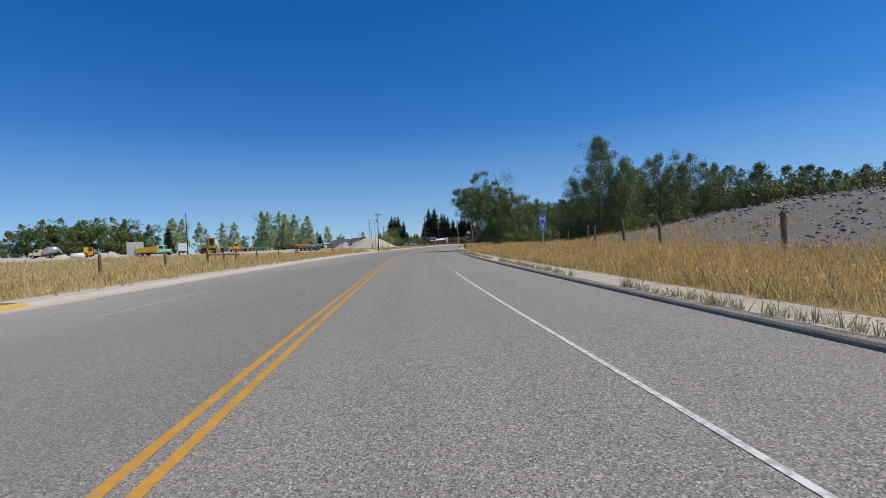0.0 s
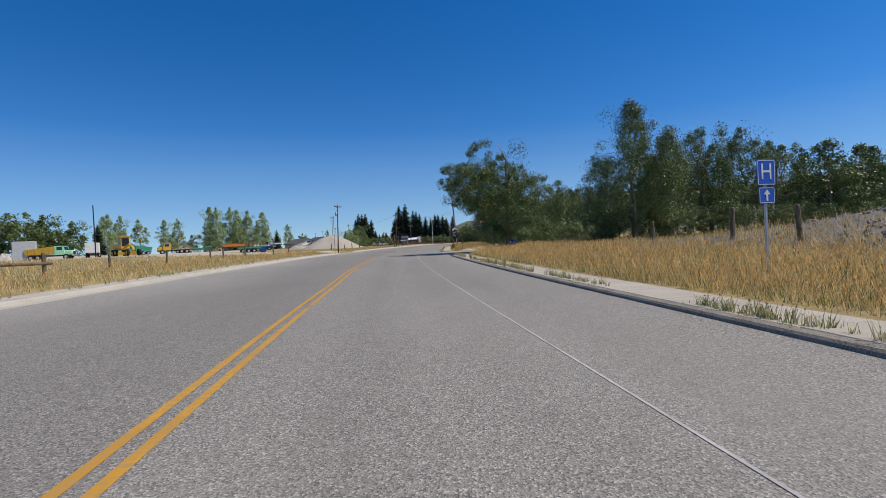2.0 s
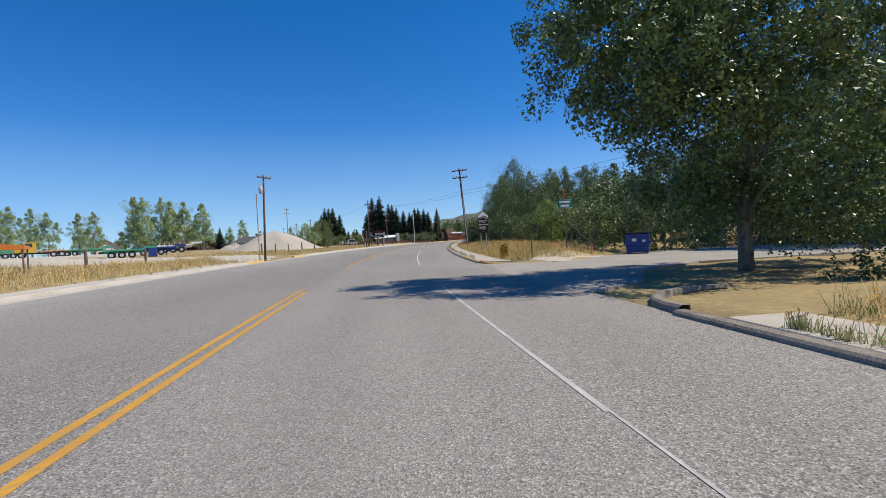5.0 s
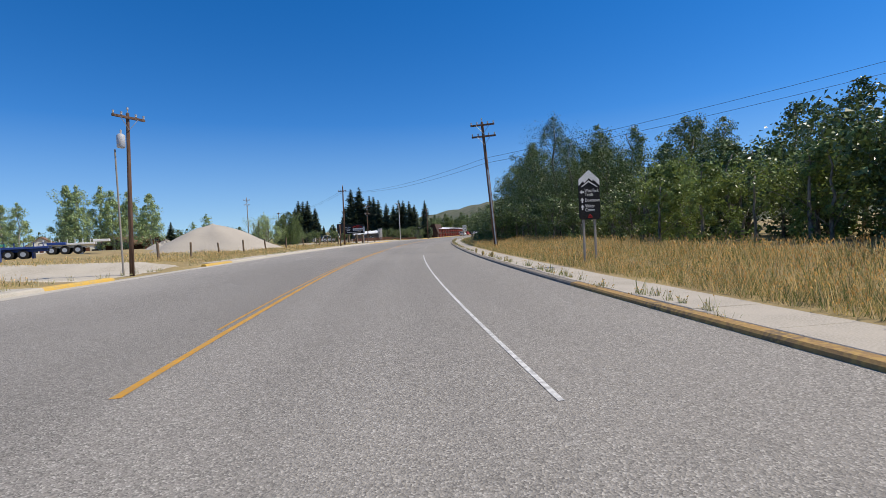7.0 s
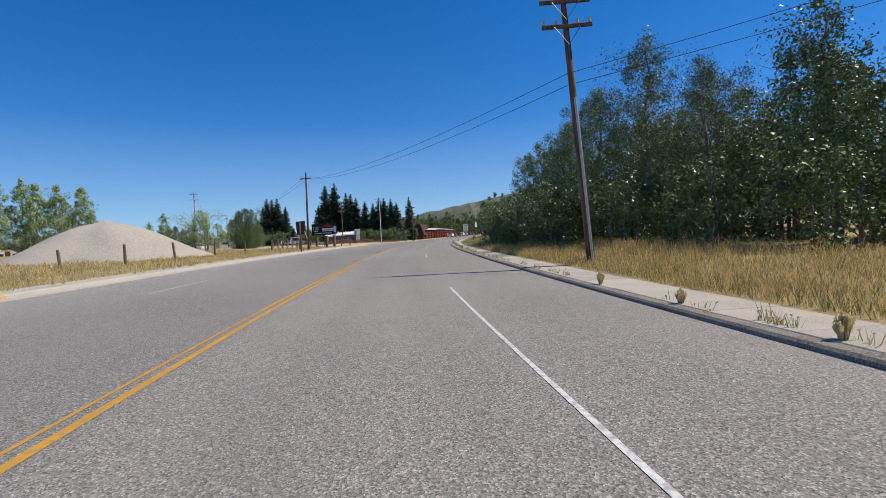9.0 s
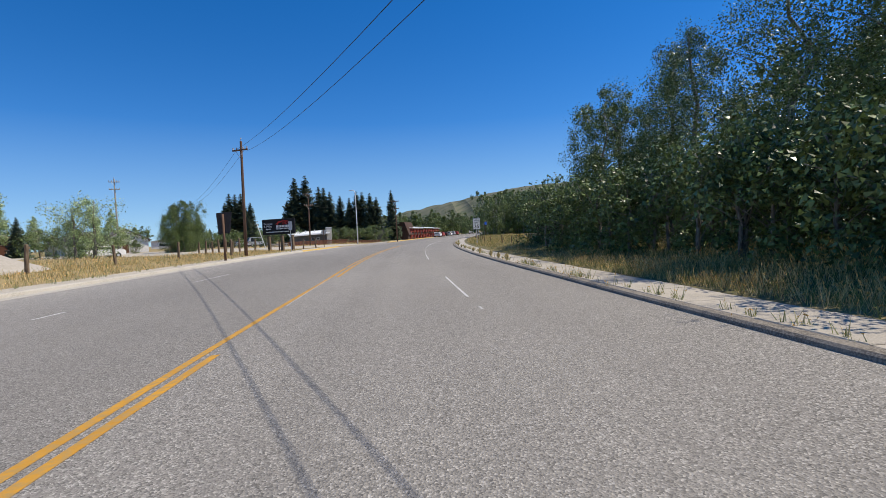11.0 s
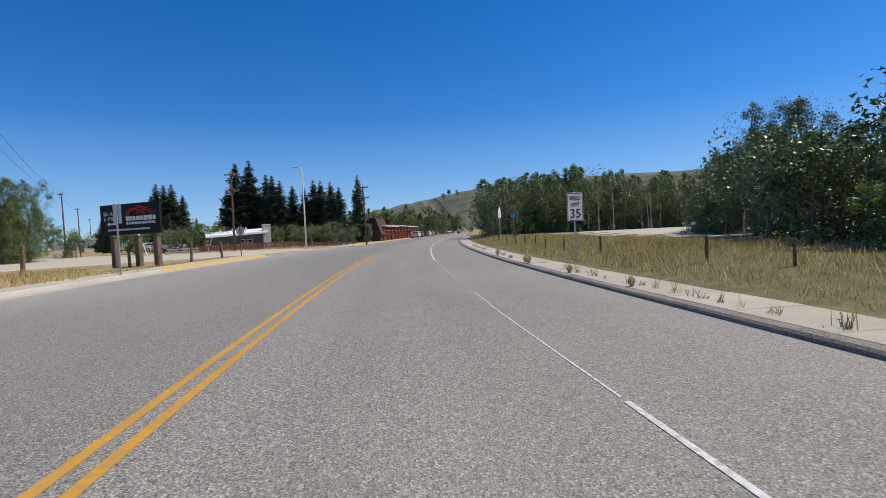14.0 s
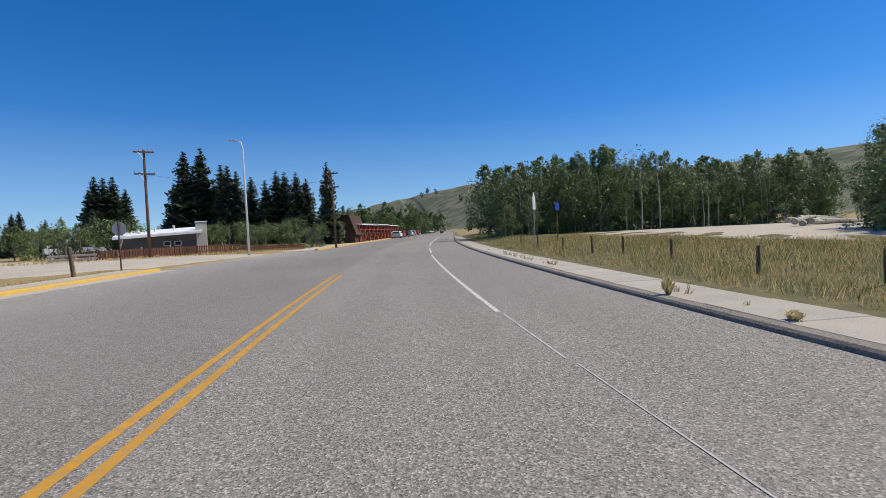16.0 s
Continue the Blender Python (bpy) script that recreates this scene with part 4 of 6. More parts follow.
# ---- posts, poles and signs ----
def fence_post(proto=[]):
    if not proto:
        s = Shape().tube([(0, 0, -0.3), (0, 0, 0.6), (0.01, 0, 1.16), (0.01, 0, 1.2)], [0.085, 0.08, 0.075, 0.05], 9)
        proto.append(s.mesh("fence_post", WOODPOST, smooth=False))
    return proto[0]


def posts(rows, group, scale=1.0):
    for y, d in rows:
        ob = new("fence_post", fence_post())
        ob.matrix_basis = Matrix.Translation(spot(y, d)) @ pose(0, 0, 0, random.uniform(-4, 4), random.uniform(-4, 4), random.uniform(0, 360)) @ Matrix.Scale(scale * random.uniform(0.9, 1.1), 4)
        tagged(ob, "weathered round wooden fence post in the grass", "fence post", group)


posts([(-3, 14), (4.5, 14.2), (15.5, 13.8), (24, 14.2), (31.5, 15.6), (35.5, 15.2), (40, 16.2), (47, 16.6)], "fence posts below the gravel bank", 1.1)
posts([(18, -14.6), (26, -14.8), (33, -14.9), (39.5, -14.9), (42.6, -14.9), (45.4, -14.9), (51, -15), (58, -15), (66, -15), (75, -15), (84, -14.8), (90, -14.8)], "fence posts of the left verge", 1.0)
posts([(111, -14.2), (116, -14.4), (121.3, -14.5), (126.5, -14.4), (132, -14.2), (137.5, -13.8), (143, -13.4), (149.5, -13.2), (154.6, -11.8), (156.8, -11.5), (160, -13.2), (160.3, -13.9), (160.7, -14.6), (161, -15.3), (161.4, -16.0), (161.7, -16.7), (162.0, -17.4), (163, -13.0), (171, -13.5), (175, -12.2), (178.6, -11.8)], "fence posts of the left verge", 1.0)
posts([(146.5, 10.2), (148.8, 9.85), (154.6, 9.6), (158.2, 9.4), (160.5, 9.2), (164, 9.6), (166.8, 9.6), (168.9, 9.4), (172, 9.3), (176, 9.3), (180, 9.3)], "fence posts by the parking lot", 0.5)


a_, b_ = Vector(spot(39.2, -14.8, 0.85)), Vector(spot(45.8, -14.8, 0.75))
lump("log_rail", Shape().tube([a_, a_.lerp(b_, 0.5), b_], [0.08, 0.075, 0.07], 8), WOODPOST, "weathered log rail across three fence posts", "rail")


def wire_run(ends, sag, r=0.012, label="thin black overhead wire"):
    s = Shape()
    for a, b in ends:
        a, b = Vector(a), Vector(b)
        s.tube([a.lerp(b, k / 14) - Vector((0, 0, sag * 4 * (k / 14) * (1 - k / 14))) for k in range(15)], r, 5)
    return lump("overhead_wire", s, WIRE, label, "wire")


def utility_pole(p, height, rz, lean=(0, 0), arms=(0.35,), arm=2.3, mats=POLEWOOD, label="tall creosoted wooden utility pole with a crossarm", transformer=False, conduit=False, base_r=0.15):
    t = thing("utility_pole", label, "utility pole", group="utility poles")
    t.matrix_basis = Matrix.Translation(p) @ pose(0, 0, 0, lean[0], lean[1], rz)
    part("pole", Shape().tube([(0, 0, -0.5), (0, 0, height * 0.5), (0, 0, height - 0.06), (0, 0, height)], [base_r, base_r * 0.85, base_r * 0.66, base_r * 0.5], 12), mats, t, smooth=True)
    for k in arms:
        z = height - k
        c = part("crossarm", Shape().box((0, -base_r * 0.9, z), (arm, 0.1, 0.12), ch=0.012), mats, t)
        part("brace", Shape().tube([(-arm * 0.27, -base_r * 0.9 - 0.06, z - 0.03), (0, -base_r - 0.02, z - 0.6), (arm * 0.27, -base_r * 0.9 - 0.06, z - 0.03)], 0.018, 5), STEEL, c)
        for x in (-arm * 0.46, -arm * 0.22, arm * 0.22, arm * 0.46):
            part("insulator", Shape().tube([(x, -base_r * 0.9, z + 0.05), (x, -base_r * 0.9, z + 0.1), (x, -base_r * 0.9, z + 0.14), (x, -base_r * 0.9, z + 0.22)], [0.02, 0.05, 0.04, 0.055], 8), PORCELAIN, c)
    part("top_pin", Shape().tube([(0, 0, height), (0, 0, height + 0.12), (0, 0, height + 0.16), (0, 0, height + 0.26)], [0.015, 0.02, 0.05, 0.04], 8), PORCELAIN, t)
    if transformer:
        c = part("transformer", Shape().tube([(-0.33, 0, height - 1.75), (-0.33, 0, height - 1.7), (-0.33, 0, height - 1.15), (-0.33, 0, height - 1.08)], [0.14, 0.18, 0.18, 0.1], 12), GREYBOX, t, "grey drum transformer", smooth=True)
        part("bushing", Shape().tube([(-0.33, 0, height - 1.1), (-0.33, 0, height - 0.88)], 0.04, 6), PORCELAIN, c)
    if conduit:
        part("conduit", Shape().tube([(0.0, -base_r - 0.05, -0.2), (0, -base_r * 0.8 - 0.05, height * 0.62)], 0.05, 8), STEEL, t, "silver conduit up the pole")
    return t


pa = by_x(-13.4, 101.0)
utility_pole(pa, 7.9, 50, (0, 2.2), (0.25,), 1.5, transformer=True, conduit=False, base_r=0.11)
lump("guy_pole", Shape().tube([(0, 0, -0.3), (0, 0, 6.2)], [0.05, 0.04], 8), GREYPOLE, "thin grey pole beside the utility pole", "pole", pose(-14.0, 101.5, pa[2]))
pb = by_x(6.95, 108.9)
utility_pole(pb, 8.9, heading(108), (0, -4.0), (0.25, 1.05), 1.7, conduit=True, base_r=0.14)
pc = by_x(-5.5, 155.4)
utility_pole(pc, 9.4, -40, (0, 1.2), (0.75,), 1.7, base_r=0.14)
utility_pole(by_x(-29, 194.8), 11.4, 10, (0, 0), (0.5, 1.6), 1.4, GREYPOLE, "silvery wooden utility pole beyond the gravel pile", base_r=0.13)
utility_pole(by_x(-1.5, 200), 9.0, 5, (0, 0.5), (0.2, 2.0), 1.5, base_r=0.13)
utility_pole(by_x(14.4, 204.5), 7.9, -20, (0, -1), (0.2, 1.6), 1.5, base_r=0.12)
for x, y, h in [(-27.0, 224.5, 9.3), (-38, 261.5, 9.4), (-54, 316, 10), (-69.6, 374, 10)]:
    utility_pole(by_x(x, y), h, -50, (0, 0), (0.2,), 1.7, label="distant utility pole along the side street", base_r=0.12)
lump("bare_pole", Shape().tube([(0, 0, -0.2), (0, 0, 10.0)], [0.11, 0.09], 8), SIGNBLACK, "tall dark bare pole in the yard", "pole", pose(*by_x(-61.7, 117.6)))
h2 = Vector((pb[0] - 0.6, pb[1], pb[2]))
wire_run([(h2 + Vector((0, 0, 6.3)), Vector(pc) + Vector((-0.5, 0, 8.6))), (h2 + Vector((0.2, 0, 6.0)), Vector(pc) + Vector((0.5, 0, 8.6)))], 0.8, 0.01)
wire_run([(h2 + Vector((0, 0, 6.3)), (30, 84, 9.5)), (h2 + Vector((0.3, 0, 6.0)), (30.4, 84.4, 9.0))], 0.4, 0.01)
wire_run([(Vector(pc) + Vector((-0.3, 0, 8.6)), by_x(-27.4, 224.5, 9.2)), (Vector(pc) + Vector((0.3, 0, 8.6)), by_x(-26.6, 224.5, 9.2))], 1.2, 0.011)
wire_run([(by_x(-27, 224.5, 9.2), by_x(-38, 261.5, 9.3)), (by_x(-38, 261.5, 9.3), by_x(-54, 316, 9.9))], 0.8, 0.012)
wire_run([(by_x(-1.5, 200, 7.0), by_x(14.4, 204.5, 7.0))], 0.6, 0.012)


def plate(w, h, t=0.004, corner=0.04):
    """A thin sheet with rounded corners, front towards -y."""
    p = []
    for sx, sz, a0 in ((1, 1, 0), (-1, 1, 90), (-1, -1, 180), (1, -1, 270)):
        for k in range(4):
            a = radians(a0 + 30 * k)
            p.append((sx * (w / 2 - corner) + corner * math.cos(a), sz * (h / 2 - corner) + corner * math.sin(a)))
    return Shape().prism(p, t)


def shifted(shape, v):
    shape.v = [(x + v[0], y + v[1], z + v[2]) for x, y, z in shape.v]
    return shape


def signpost(name, label, p, rz, height, material=STEEL, category="sign", r=0.032, lean=0.0):
    t = thing(name, label, category)
    t.matrix_basis = Matrix.Translation(p) @ pose(0, 0, 0, 0, lean, rz)
    part("post", Shape().box((0, 0, height / 2 - 0.2), (r * 1.9, r * 1.3, height + 0.4), ch=0.008), material, t)
    return t


# hospital sign
p = by_x(6.35, 30.7)
t = signpost("hospital_sign", "blue hospital sign with a smaller arrow plate below", p, heading(30) + 9, 2.72 - p[2], lean=0)
zc = 2.48 - p[2]
q = part("panel", shifted(plate(0.52, 0.56), (0, -0.04, zc)), SIGNBLUE, t, "blue square panel")
written("H", 0.5, (0, -0.05, zc), SIGNWHITE, q, 0.27)
q2 = part("arrow_panel", shifted(plate(0.44, 0.36), (0, -0.04, zc - 0.5)), SIGNBLUE, t, "blue plate with a white upward arrow")
part("arrow", shifted(Shape().prism([(-0.025, -0.12), (0.025, -0.12), (0.025, 0.02), (0.09, 0.02), (0, 0.13), (-0.09, 0.02), (-0.025, 0.02)], 0.004), (0, -0.048, zc - 0.5)), SIGNWHITE, q2)
for nm, w, h, z in (("border", 0.5, 0.56, zc), ("border", 0.44, 0.36, zc - 0.5)):
    for bx, bz, bw, bh in ((0, h / 2 - 0.02, w - 0.06, 0.012), (0, -h / 2 + 0.02, w - 0.06, 0.012), (w / 2 - 0.02, 0, 0.012, h - 0.06), (-w / 2 + 0.02, 0, 0.012, h - 0.06)):
        part(nm, Shape().box((bx, -0.047, z + bz), (bw, 0.004, bh)), SIGNWHITE, q if h > 0.5 else q2)

# speed limit sign
p = by_x(14.0, 153.95)
t = signpost("speed_limit_sign", "white speed limit sign on a steel post", p, heading(150) + 20, 2.45 - p[2])
zc = 1.95 - p[2]
q = part("panel", shifted(plate(0.7, 0.98), (0, -0.04, zc)), SIGNWHITE, t, "white rectangular panel")
written("SPEED", 0.2, (0, -0.05, zc + 0.3), SIGNBLACK, q, 0.5)
written("LIMIT", 0.2, (0, -0.05, zc + 0.08), SIGNBLACK, q, 0.38)
written("35", 0.44, (0, -0.05, zc - 0.24), SIGNBLACK, q, 0.44)
for bx, bz, bw, bh in ((0, 0.465, 0.62, 0.014), (0, -0.465, 0.62, 0.014), (0.325, 0, 0.014, 0.9), (-0.325, 0, 0.014, 0.9)):
    part("border", Shape().box((bx, -0.047, zc + bz), (bw, 0.004, bh)), SIGNBLACK, q)

# tourist direction sign with a mountain outline
p = by_x(4.85, 89.9)
t = thing("direction_sign", "black direction sign with white peaked top on two posts", "sign")
t.matrix_basis = Matrix.Translation(p) @ pose(0, 0, 0, 0, 0, heading(89) + 10)
zb = 1.55 - p[2]
for x in (-0.2, 0.2):
    part("post", Shape().box((x, 0.03, zb / 2 + 0.3), (0.07, 0.05, zb + 1.2), ch=0.01), GREYPOLE, t)
W = 0.37
q = part("panel", shifted(Shape().prism([(-W + 0.06, 0), (W - 0.06, 0), (W, 0.07), (W, 1.25), (0, 1.55), (-W, 1.25), (-W, 0.07)], 0.03), (0, -0.01, zb)), SIGNBLACK, t, "black peaked panel")
part("peak", shifted(Shape().prism([(-W, 1.06), (-0.22, 1.2), (-0.16, 1.14), (0, 1.3), (0.1, 1.2), (0.16, 1.25), (W, 1.06), (W, 1.252), (0, 1.552), (-W, 1.252)], 0.004), (0, -0.042, zb)), SIGNWHITE, q, "white sky above a black mountain outline")
part("ridge", shifted(Shape().prism([(-0.3, 1.02), (-0.02, 1.22), (0.3, 1.02), (0.26, 1.02), (-0.02, 1.17), (-0.26, 1.02)], 0.004), (0, -0.047, zb)), SIGNWHITE, q)
for tx, z in (("West Fork", 0.9), ("Trails", 0.78), ("Downtown", 0.6), ("Visitor", 0.42), ("Center", 0.3)):
    written(tx, 0.15, (-0.17, -0.047, zb + z), SIGNWHITE, q, align="LEFT", width={"West Fork": 0.5, "Trails": 0.3, "Downtown": 0.52, "Visitor": 0.34, "Center": 0.34}[tx])
for z, a in ((0.86, 90), (0.6, 0), (0.38, 0)):
    part("arrow", Shape().prism([(-0.022, -0.075), (0.022, -0.075), (0.022, 0.0), (0.065, 0.0), (0, 0.085), (-0.065, 0.0), (-0.022, 0.0)], 0.004, Matrix.Translation((-0.26, -0.042, zb + z)) @ pose(0, 0, 0, 0, -a, 0)), SIGNWHITE, q)
part("emblem", shifted(Shape().prism([(-0.07, 0.1), (0, 0.17), (0.07, 0.1), (0.0, 0.13)], 0.004), (0, -0.042, zb)), SIGNRED, q)
part("emblem_bar", Shape().box((0, -0.044, zb + 0.07), (0.16, 0.004, 0.025)), SIGNRED, q)

# street name sign with the stop sign below it, turned to the side road
p = by_x(7.2, 79.6)
t = signpost("street_name_sign", "green street name sign and stop sign on a thin post", p, heading(77), 3.62 - p[2], RUSTPOST)
q = part("name_panel", shifted(plate(0.82, 0.46, corner=0.02), (0, -0.03, 2.82 - p[2])), SIGNGREEN, t, "green plate with white bars of writing")
for z, w in ((0.1, 0.6), (-0.1, 0.46)):
    part("writing_bar", Shape().box((-0.02, -0.037, 2.82 - p[2] + z), (w, 0.004, 0.11)), SIGNWHITE, q)
for z in (0.212, -0.212):
    part("border", Shape().box((0, -0.037, 2.82 - p[2] + z), (0.78, 0.004, 0.014)), SIGNWHITE, q)
so = Matrix.Translation((0.0, 0.03, 3.4 - p[2])) @ pose(0, 0, 0, 0, 0, 66)
oct_ = [(0.3 * math.cos(radians(22.5 + 45 * k)), 0.3 * math.sin(radians(22.5 + 45 * k))) for k in range(8)]
q = part("stop_panel", Shape().prism(oct_, 0.004, so), SIGNRED, t, "red octagon, nearly edge-on")
part("stop_rim", Shape().prism([(x * 1.06, z * 1.06) for x, z in oct_], 0.002, so @ Matrix.Translation((0, 0.003, 0))), SILVER, q)
ob = written("STOP", 0.22, (0, 0, 0), SIGNWHITE, q, 0.4)
ob.matrix_basis = so @ pose(0, -0.009, 0)

# yellow shaped marker sign, old post, orange tube with guy wire
p = by_x(3.65, 78.95)
t = thing("yellow_marker_sign", "low yellow sign with black writing bars in the grass", "sign")
t.matrix_basis = Matrix.Translation(p) @ pose(0, 0, 0, 0, -8, heading(80) - 10) @ Matrix.Scale(0.9, 4)
q = part("panel", shifted(Shape().prism([(-0.3, 0.1), (0.2, 0.1), (0.3, 0.75), (0.22, 0.92), (0.0, 0.88), (-0.2, 0.7)], 0.02), (0, 0, 0)), SIGNYEL, t)
for i, (w, z) in enumerate(((0.2, 0.8), (0.34, 0.66), (0.36, 0.54), (0.38, 0.42), (0.4, 0.3), (0.4, 0.2))):
    part("writing_bar", Shape().box((0.02 + 0.03 * (3 - i) * -0.3, -0.024, z), (w, 0.004, 0.05)), SIGNBLACK, q)
for x in (-0.18, 0.14):
    part("stake", Shape().tube([(x, 0.01, -0.25), (x, 0.01, 0.3)], 0.012, 6), STEEL, t)
lump("old_post", Shape().tube([(0, 0, -0.3), (0, 0, 1.15), (0, 0, 1.2)], [0.035, 0.032, 0.02], 8), WOODPOST, "thin dark wooden post at the corner", "post", pose(*by_x(4.6, 77.4)))
lump("marker_tube", Shape().tube([(0, 0, -0.1), (0, 0, 0.55), (0, 0, 0.6)], [0.04, 0.04, 0.025], 10), ORANGE, "orange plastic marker tube on the guy wire", "marker", pose(*by_x(8.45, 79.3)))
wire_run([((7.25, 79.65, 1.9), by_x(9.2, 79.3, 0.02))], 0.0, 0.02, "pale guy wire slanting to the ground")

# skip by the side road
p = by_x(10.9, 79.0)
t = thing("dumpster", "dark blue steel dumpster with black lids", "dumpster", p, heading(77) - 30)
t.scale = (0.72, 1.02, 1.05)
part("body", Shape().prism([(-0.75, 0.12), (0.75, 0.12), (0.8, 1.0), (-0.8, 1.0)], 1.1, pose(0, 0.55, 0)), DUMPBLUE, t)
for z in (0.45, 0.98):
    part("rib", Shape().box((0, -0.57, z), (1.6, 0.06, 0.07), ch=0.01), DUMPBLUE, t)
for x in (-0.4, 0.4):
    part("lid", Shape().box((x, 0, 1.05), (0.78, 1.16, 0.06), pose(0, 0, 0, -4), ch=0.015), BLACKPLASTIC, t)
for x in (-0.85, 0.85):
    part("fork_pocket", Shape().box((x, 0, 0.62), (0.12, 0.9, 0.16), ch=0.01), DUMPBLUE, t)
for x in (-0.6, 0.6):
    for y in (-0.4, 0.4):
        part("caster", Shape().tube([(x - 0.03, y, 0.065), (x + 0.03, y, 0.065)], 0.07, 10), RUBBER, t)
part("label_bar", Shape().box((0.45, -0.61, 0.7), (0.22, 0.006, 0.1)), SIGNWHITE, t)
part("label_bar", Shape().box((-0.2, -0.59, 0.75), (0.3, 0.006, 0.14)), SIGNWHITE, t)

# brown sign seen from behind
p = by_x(-5.8, 148.2)
t = thing("roadside_sign", "dark road sign seen from behind on a brown post", "sign", p, heading(145) + 4)
t.scale = (1.07, 1.07, 1.07)
part("post", Shape().tube([(0, 0.06, -0.3), (0, 0.06, 3.1 - p[2])], [0.075, 0.07], 10), POLEWOOD, t, smooth=True)
part("panel", Shape().prism([(-0.3, 1.86), (0.34, 1.9), (0.4, 1.98), (0.52, 3.18), (0.47, 3.24), (-0.38, 3.18), (-0.42, 3.1), (-0.34, 1.9)], 0.03, pose(0, 0.14, -p[2])), BROWNSIGN, t)
part("batten", Shape().box((0, 0.16, 2.5 - p[2]), (0.8, 0.03, 0.08), ch=0.006), BROWNSIGN, t)

# billboard
t = thing("billboard", "black billboard with red mountain outline on three timber posts", "billboard")
A, B = Vector((-6.1, 173.3, 0)), Vector((-2.3, 170.4, 0))
mid, wid = (A + B) / 2, (B - A).length
rz = math.degrees(math.atan2(B.y - A.y, B.x - A.x))
gb = by_x(mid.x, mid.y)[2]
t.matrix_basis = Matrix.Translation((mid.x, mid.y, gb)) @ pose(0, 0, 0, 0, 0, rz)
q = part("panel", Shape().box((0, 0, 2.93 - gb), (wid, 0.12, 1.8), ch=0.02), SIGNBLACK, t)
for bx, bz, bw, bh in ((0, 0.88, wid, 0.04), (0, -0.88, wid, 0.04), (wid / 2 - 0.02, 0, 0.04, 1.8), (-wid / 2 + 0.02, 0, 0.04, 1.8)):
    part("frame", Shape().box((bx, -0.065, 2.93 - gb + bz), (bw, 0.02, bh)), BROWNSIGN, q)
for f_ in (-0.35, 0.06, 0.37):
    part("post", Shape().box((f_ * wid, 0.15, 0.75), (0.34, 0.3, 2.0), ch=0.03), WOODPOST, t, "weathered square timber post")
    part("post_cap", Shape().box((f_ * wid, 0.15, 1.77), (0.42, 0.38, 0.06), ch=0.01), GREYWALL, t)
zc = 2.93 - gb
kx_ = wid / 3.08
written("Ski Area", 0.34, (-0.98 * kx_, -0.07, zc + 0.36), SIGNWHITE, q, 0.82 * kx_)
written("6 Miles", 0.34, (-0.98 * kx_, -0.07, zc + 0.06), SIGNWHITE, q, 0.76 * kx_)
part("arrow", Shape().prism([(-0.4, 0), (-0.16, 0.13), (-0.16, 0.05), (0.4, 0.05), (0.4, -0.05), (-0.16, -0.05), (-0.16, -0.13)], 0.006, pose(-0.98 * kx_, -0.062, zc - 0.24)), SIGNWHITE, q)
for w, h, z, x, n in ((1.55, 0.27, 0.02, 0.55, 8), (1.5, 0.15, -0.25, 0.55, 14), (2.2, 0.11, -0.6, -0.1, 20)):
    cut = [(i + (random.uniform(0.25, 0.75) if 0 < i < n else 0.5) - 0.5) / n for i in range(n + 1)]
    for a, b in zip(cut, cut[1:]):
        part("writing_bar", Shape().box(((x - w / 2 + (a + b) / 2 * w) * kx_, -0.064, zc + z), ((b - a) * w * kx_ - 0.045, 0.006, h * random.choice((1, 1, 0.9)))), SIGNWHITE, q)
ridge = [(-0.78, 0.28), (-0.58, 0.5), (-0.45, 0.6), (-0.28, 0.56), (-0.06, 0.74), (0.12, 0.66), (0.36, 0.6), (0.58, 0.42), (0.78, 0.3)]
for kx, kz, ox, r in ((1, 1, 0.55, 0.034), (0.8, 0.9, 0.5, 0.03), (0.55, 0.8, 0.33, 0.03), (0.45, 0.72, 0.83, 0.028), (0.3, 0.85, 0.6, 0.028)):
    part("mountain_outline", Shape().tube([((x * kx + ox) * kx_, -0.07, zc + z * kz) for x, z in ridge], r, 5), SIGNRED, q)
g0, g1 = Vector(by_x(-7.58, 188.85)), Vector((-8.70, 188.85, 4.01))
lump("guy_guard", Shape().tube([g0, g1], 0.05, 6), OFFWHITE, "pale slanting guy-wire guard", "guy wire")
# sign backs by the side street
for nm, x, y, zt, pts, m in (("sign_back", -2.4, 163.2, 3.15, [(-0.17, -0.42), (0.17, -0.42), (0.17, 0.42), (-0.17, 0.42)], SILVER), ("stop_sign_back", 0.8, 181.5, 2.55, [(x_, z_) for x_, z_ in [(0.36 * math.cos(radians(22.5 + 45 * k)), 0.36 * math.sin(radians(22.5 + 45 * k))) for k in range(8)]], SILVER)):
    p = by_x(x, y)
    t = signpost(nm, "grey back of a road sign on a steel post", p, heading(y), zt - p[2], STEEL if nm == "sign_back" else RUSTPOST, r=0.035)
    part("panel", Shape().prism(pts, 0.004, pose(0, 0.06, zt - p[2] - 0.4)), m, t)
p = by_x(22.0, 178)
t = signpost("pointed_sign", "tall narrow pointed sign, pale from the side", p, heading(178) + 60, 2.9, STEEL)
part("panel", Shape().prism([(-0.28, 2.0), (0.28, 2.0), (0.28, 2.6), (0, 3.0), (-0.28, 2.6)], 0.03), SIGNWHITE, t)
p = by_x(22.6, 176.6)
t = signpost("blue_sign", "small blue sign on a brown post", p, heading(176) + 30, 2.2, RUSTPOST)
part("panel", shifted(plate(0.34, 0.4), (0, -0.03, 1.95)), SIGNBLUE, t)
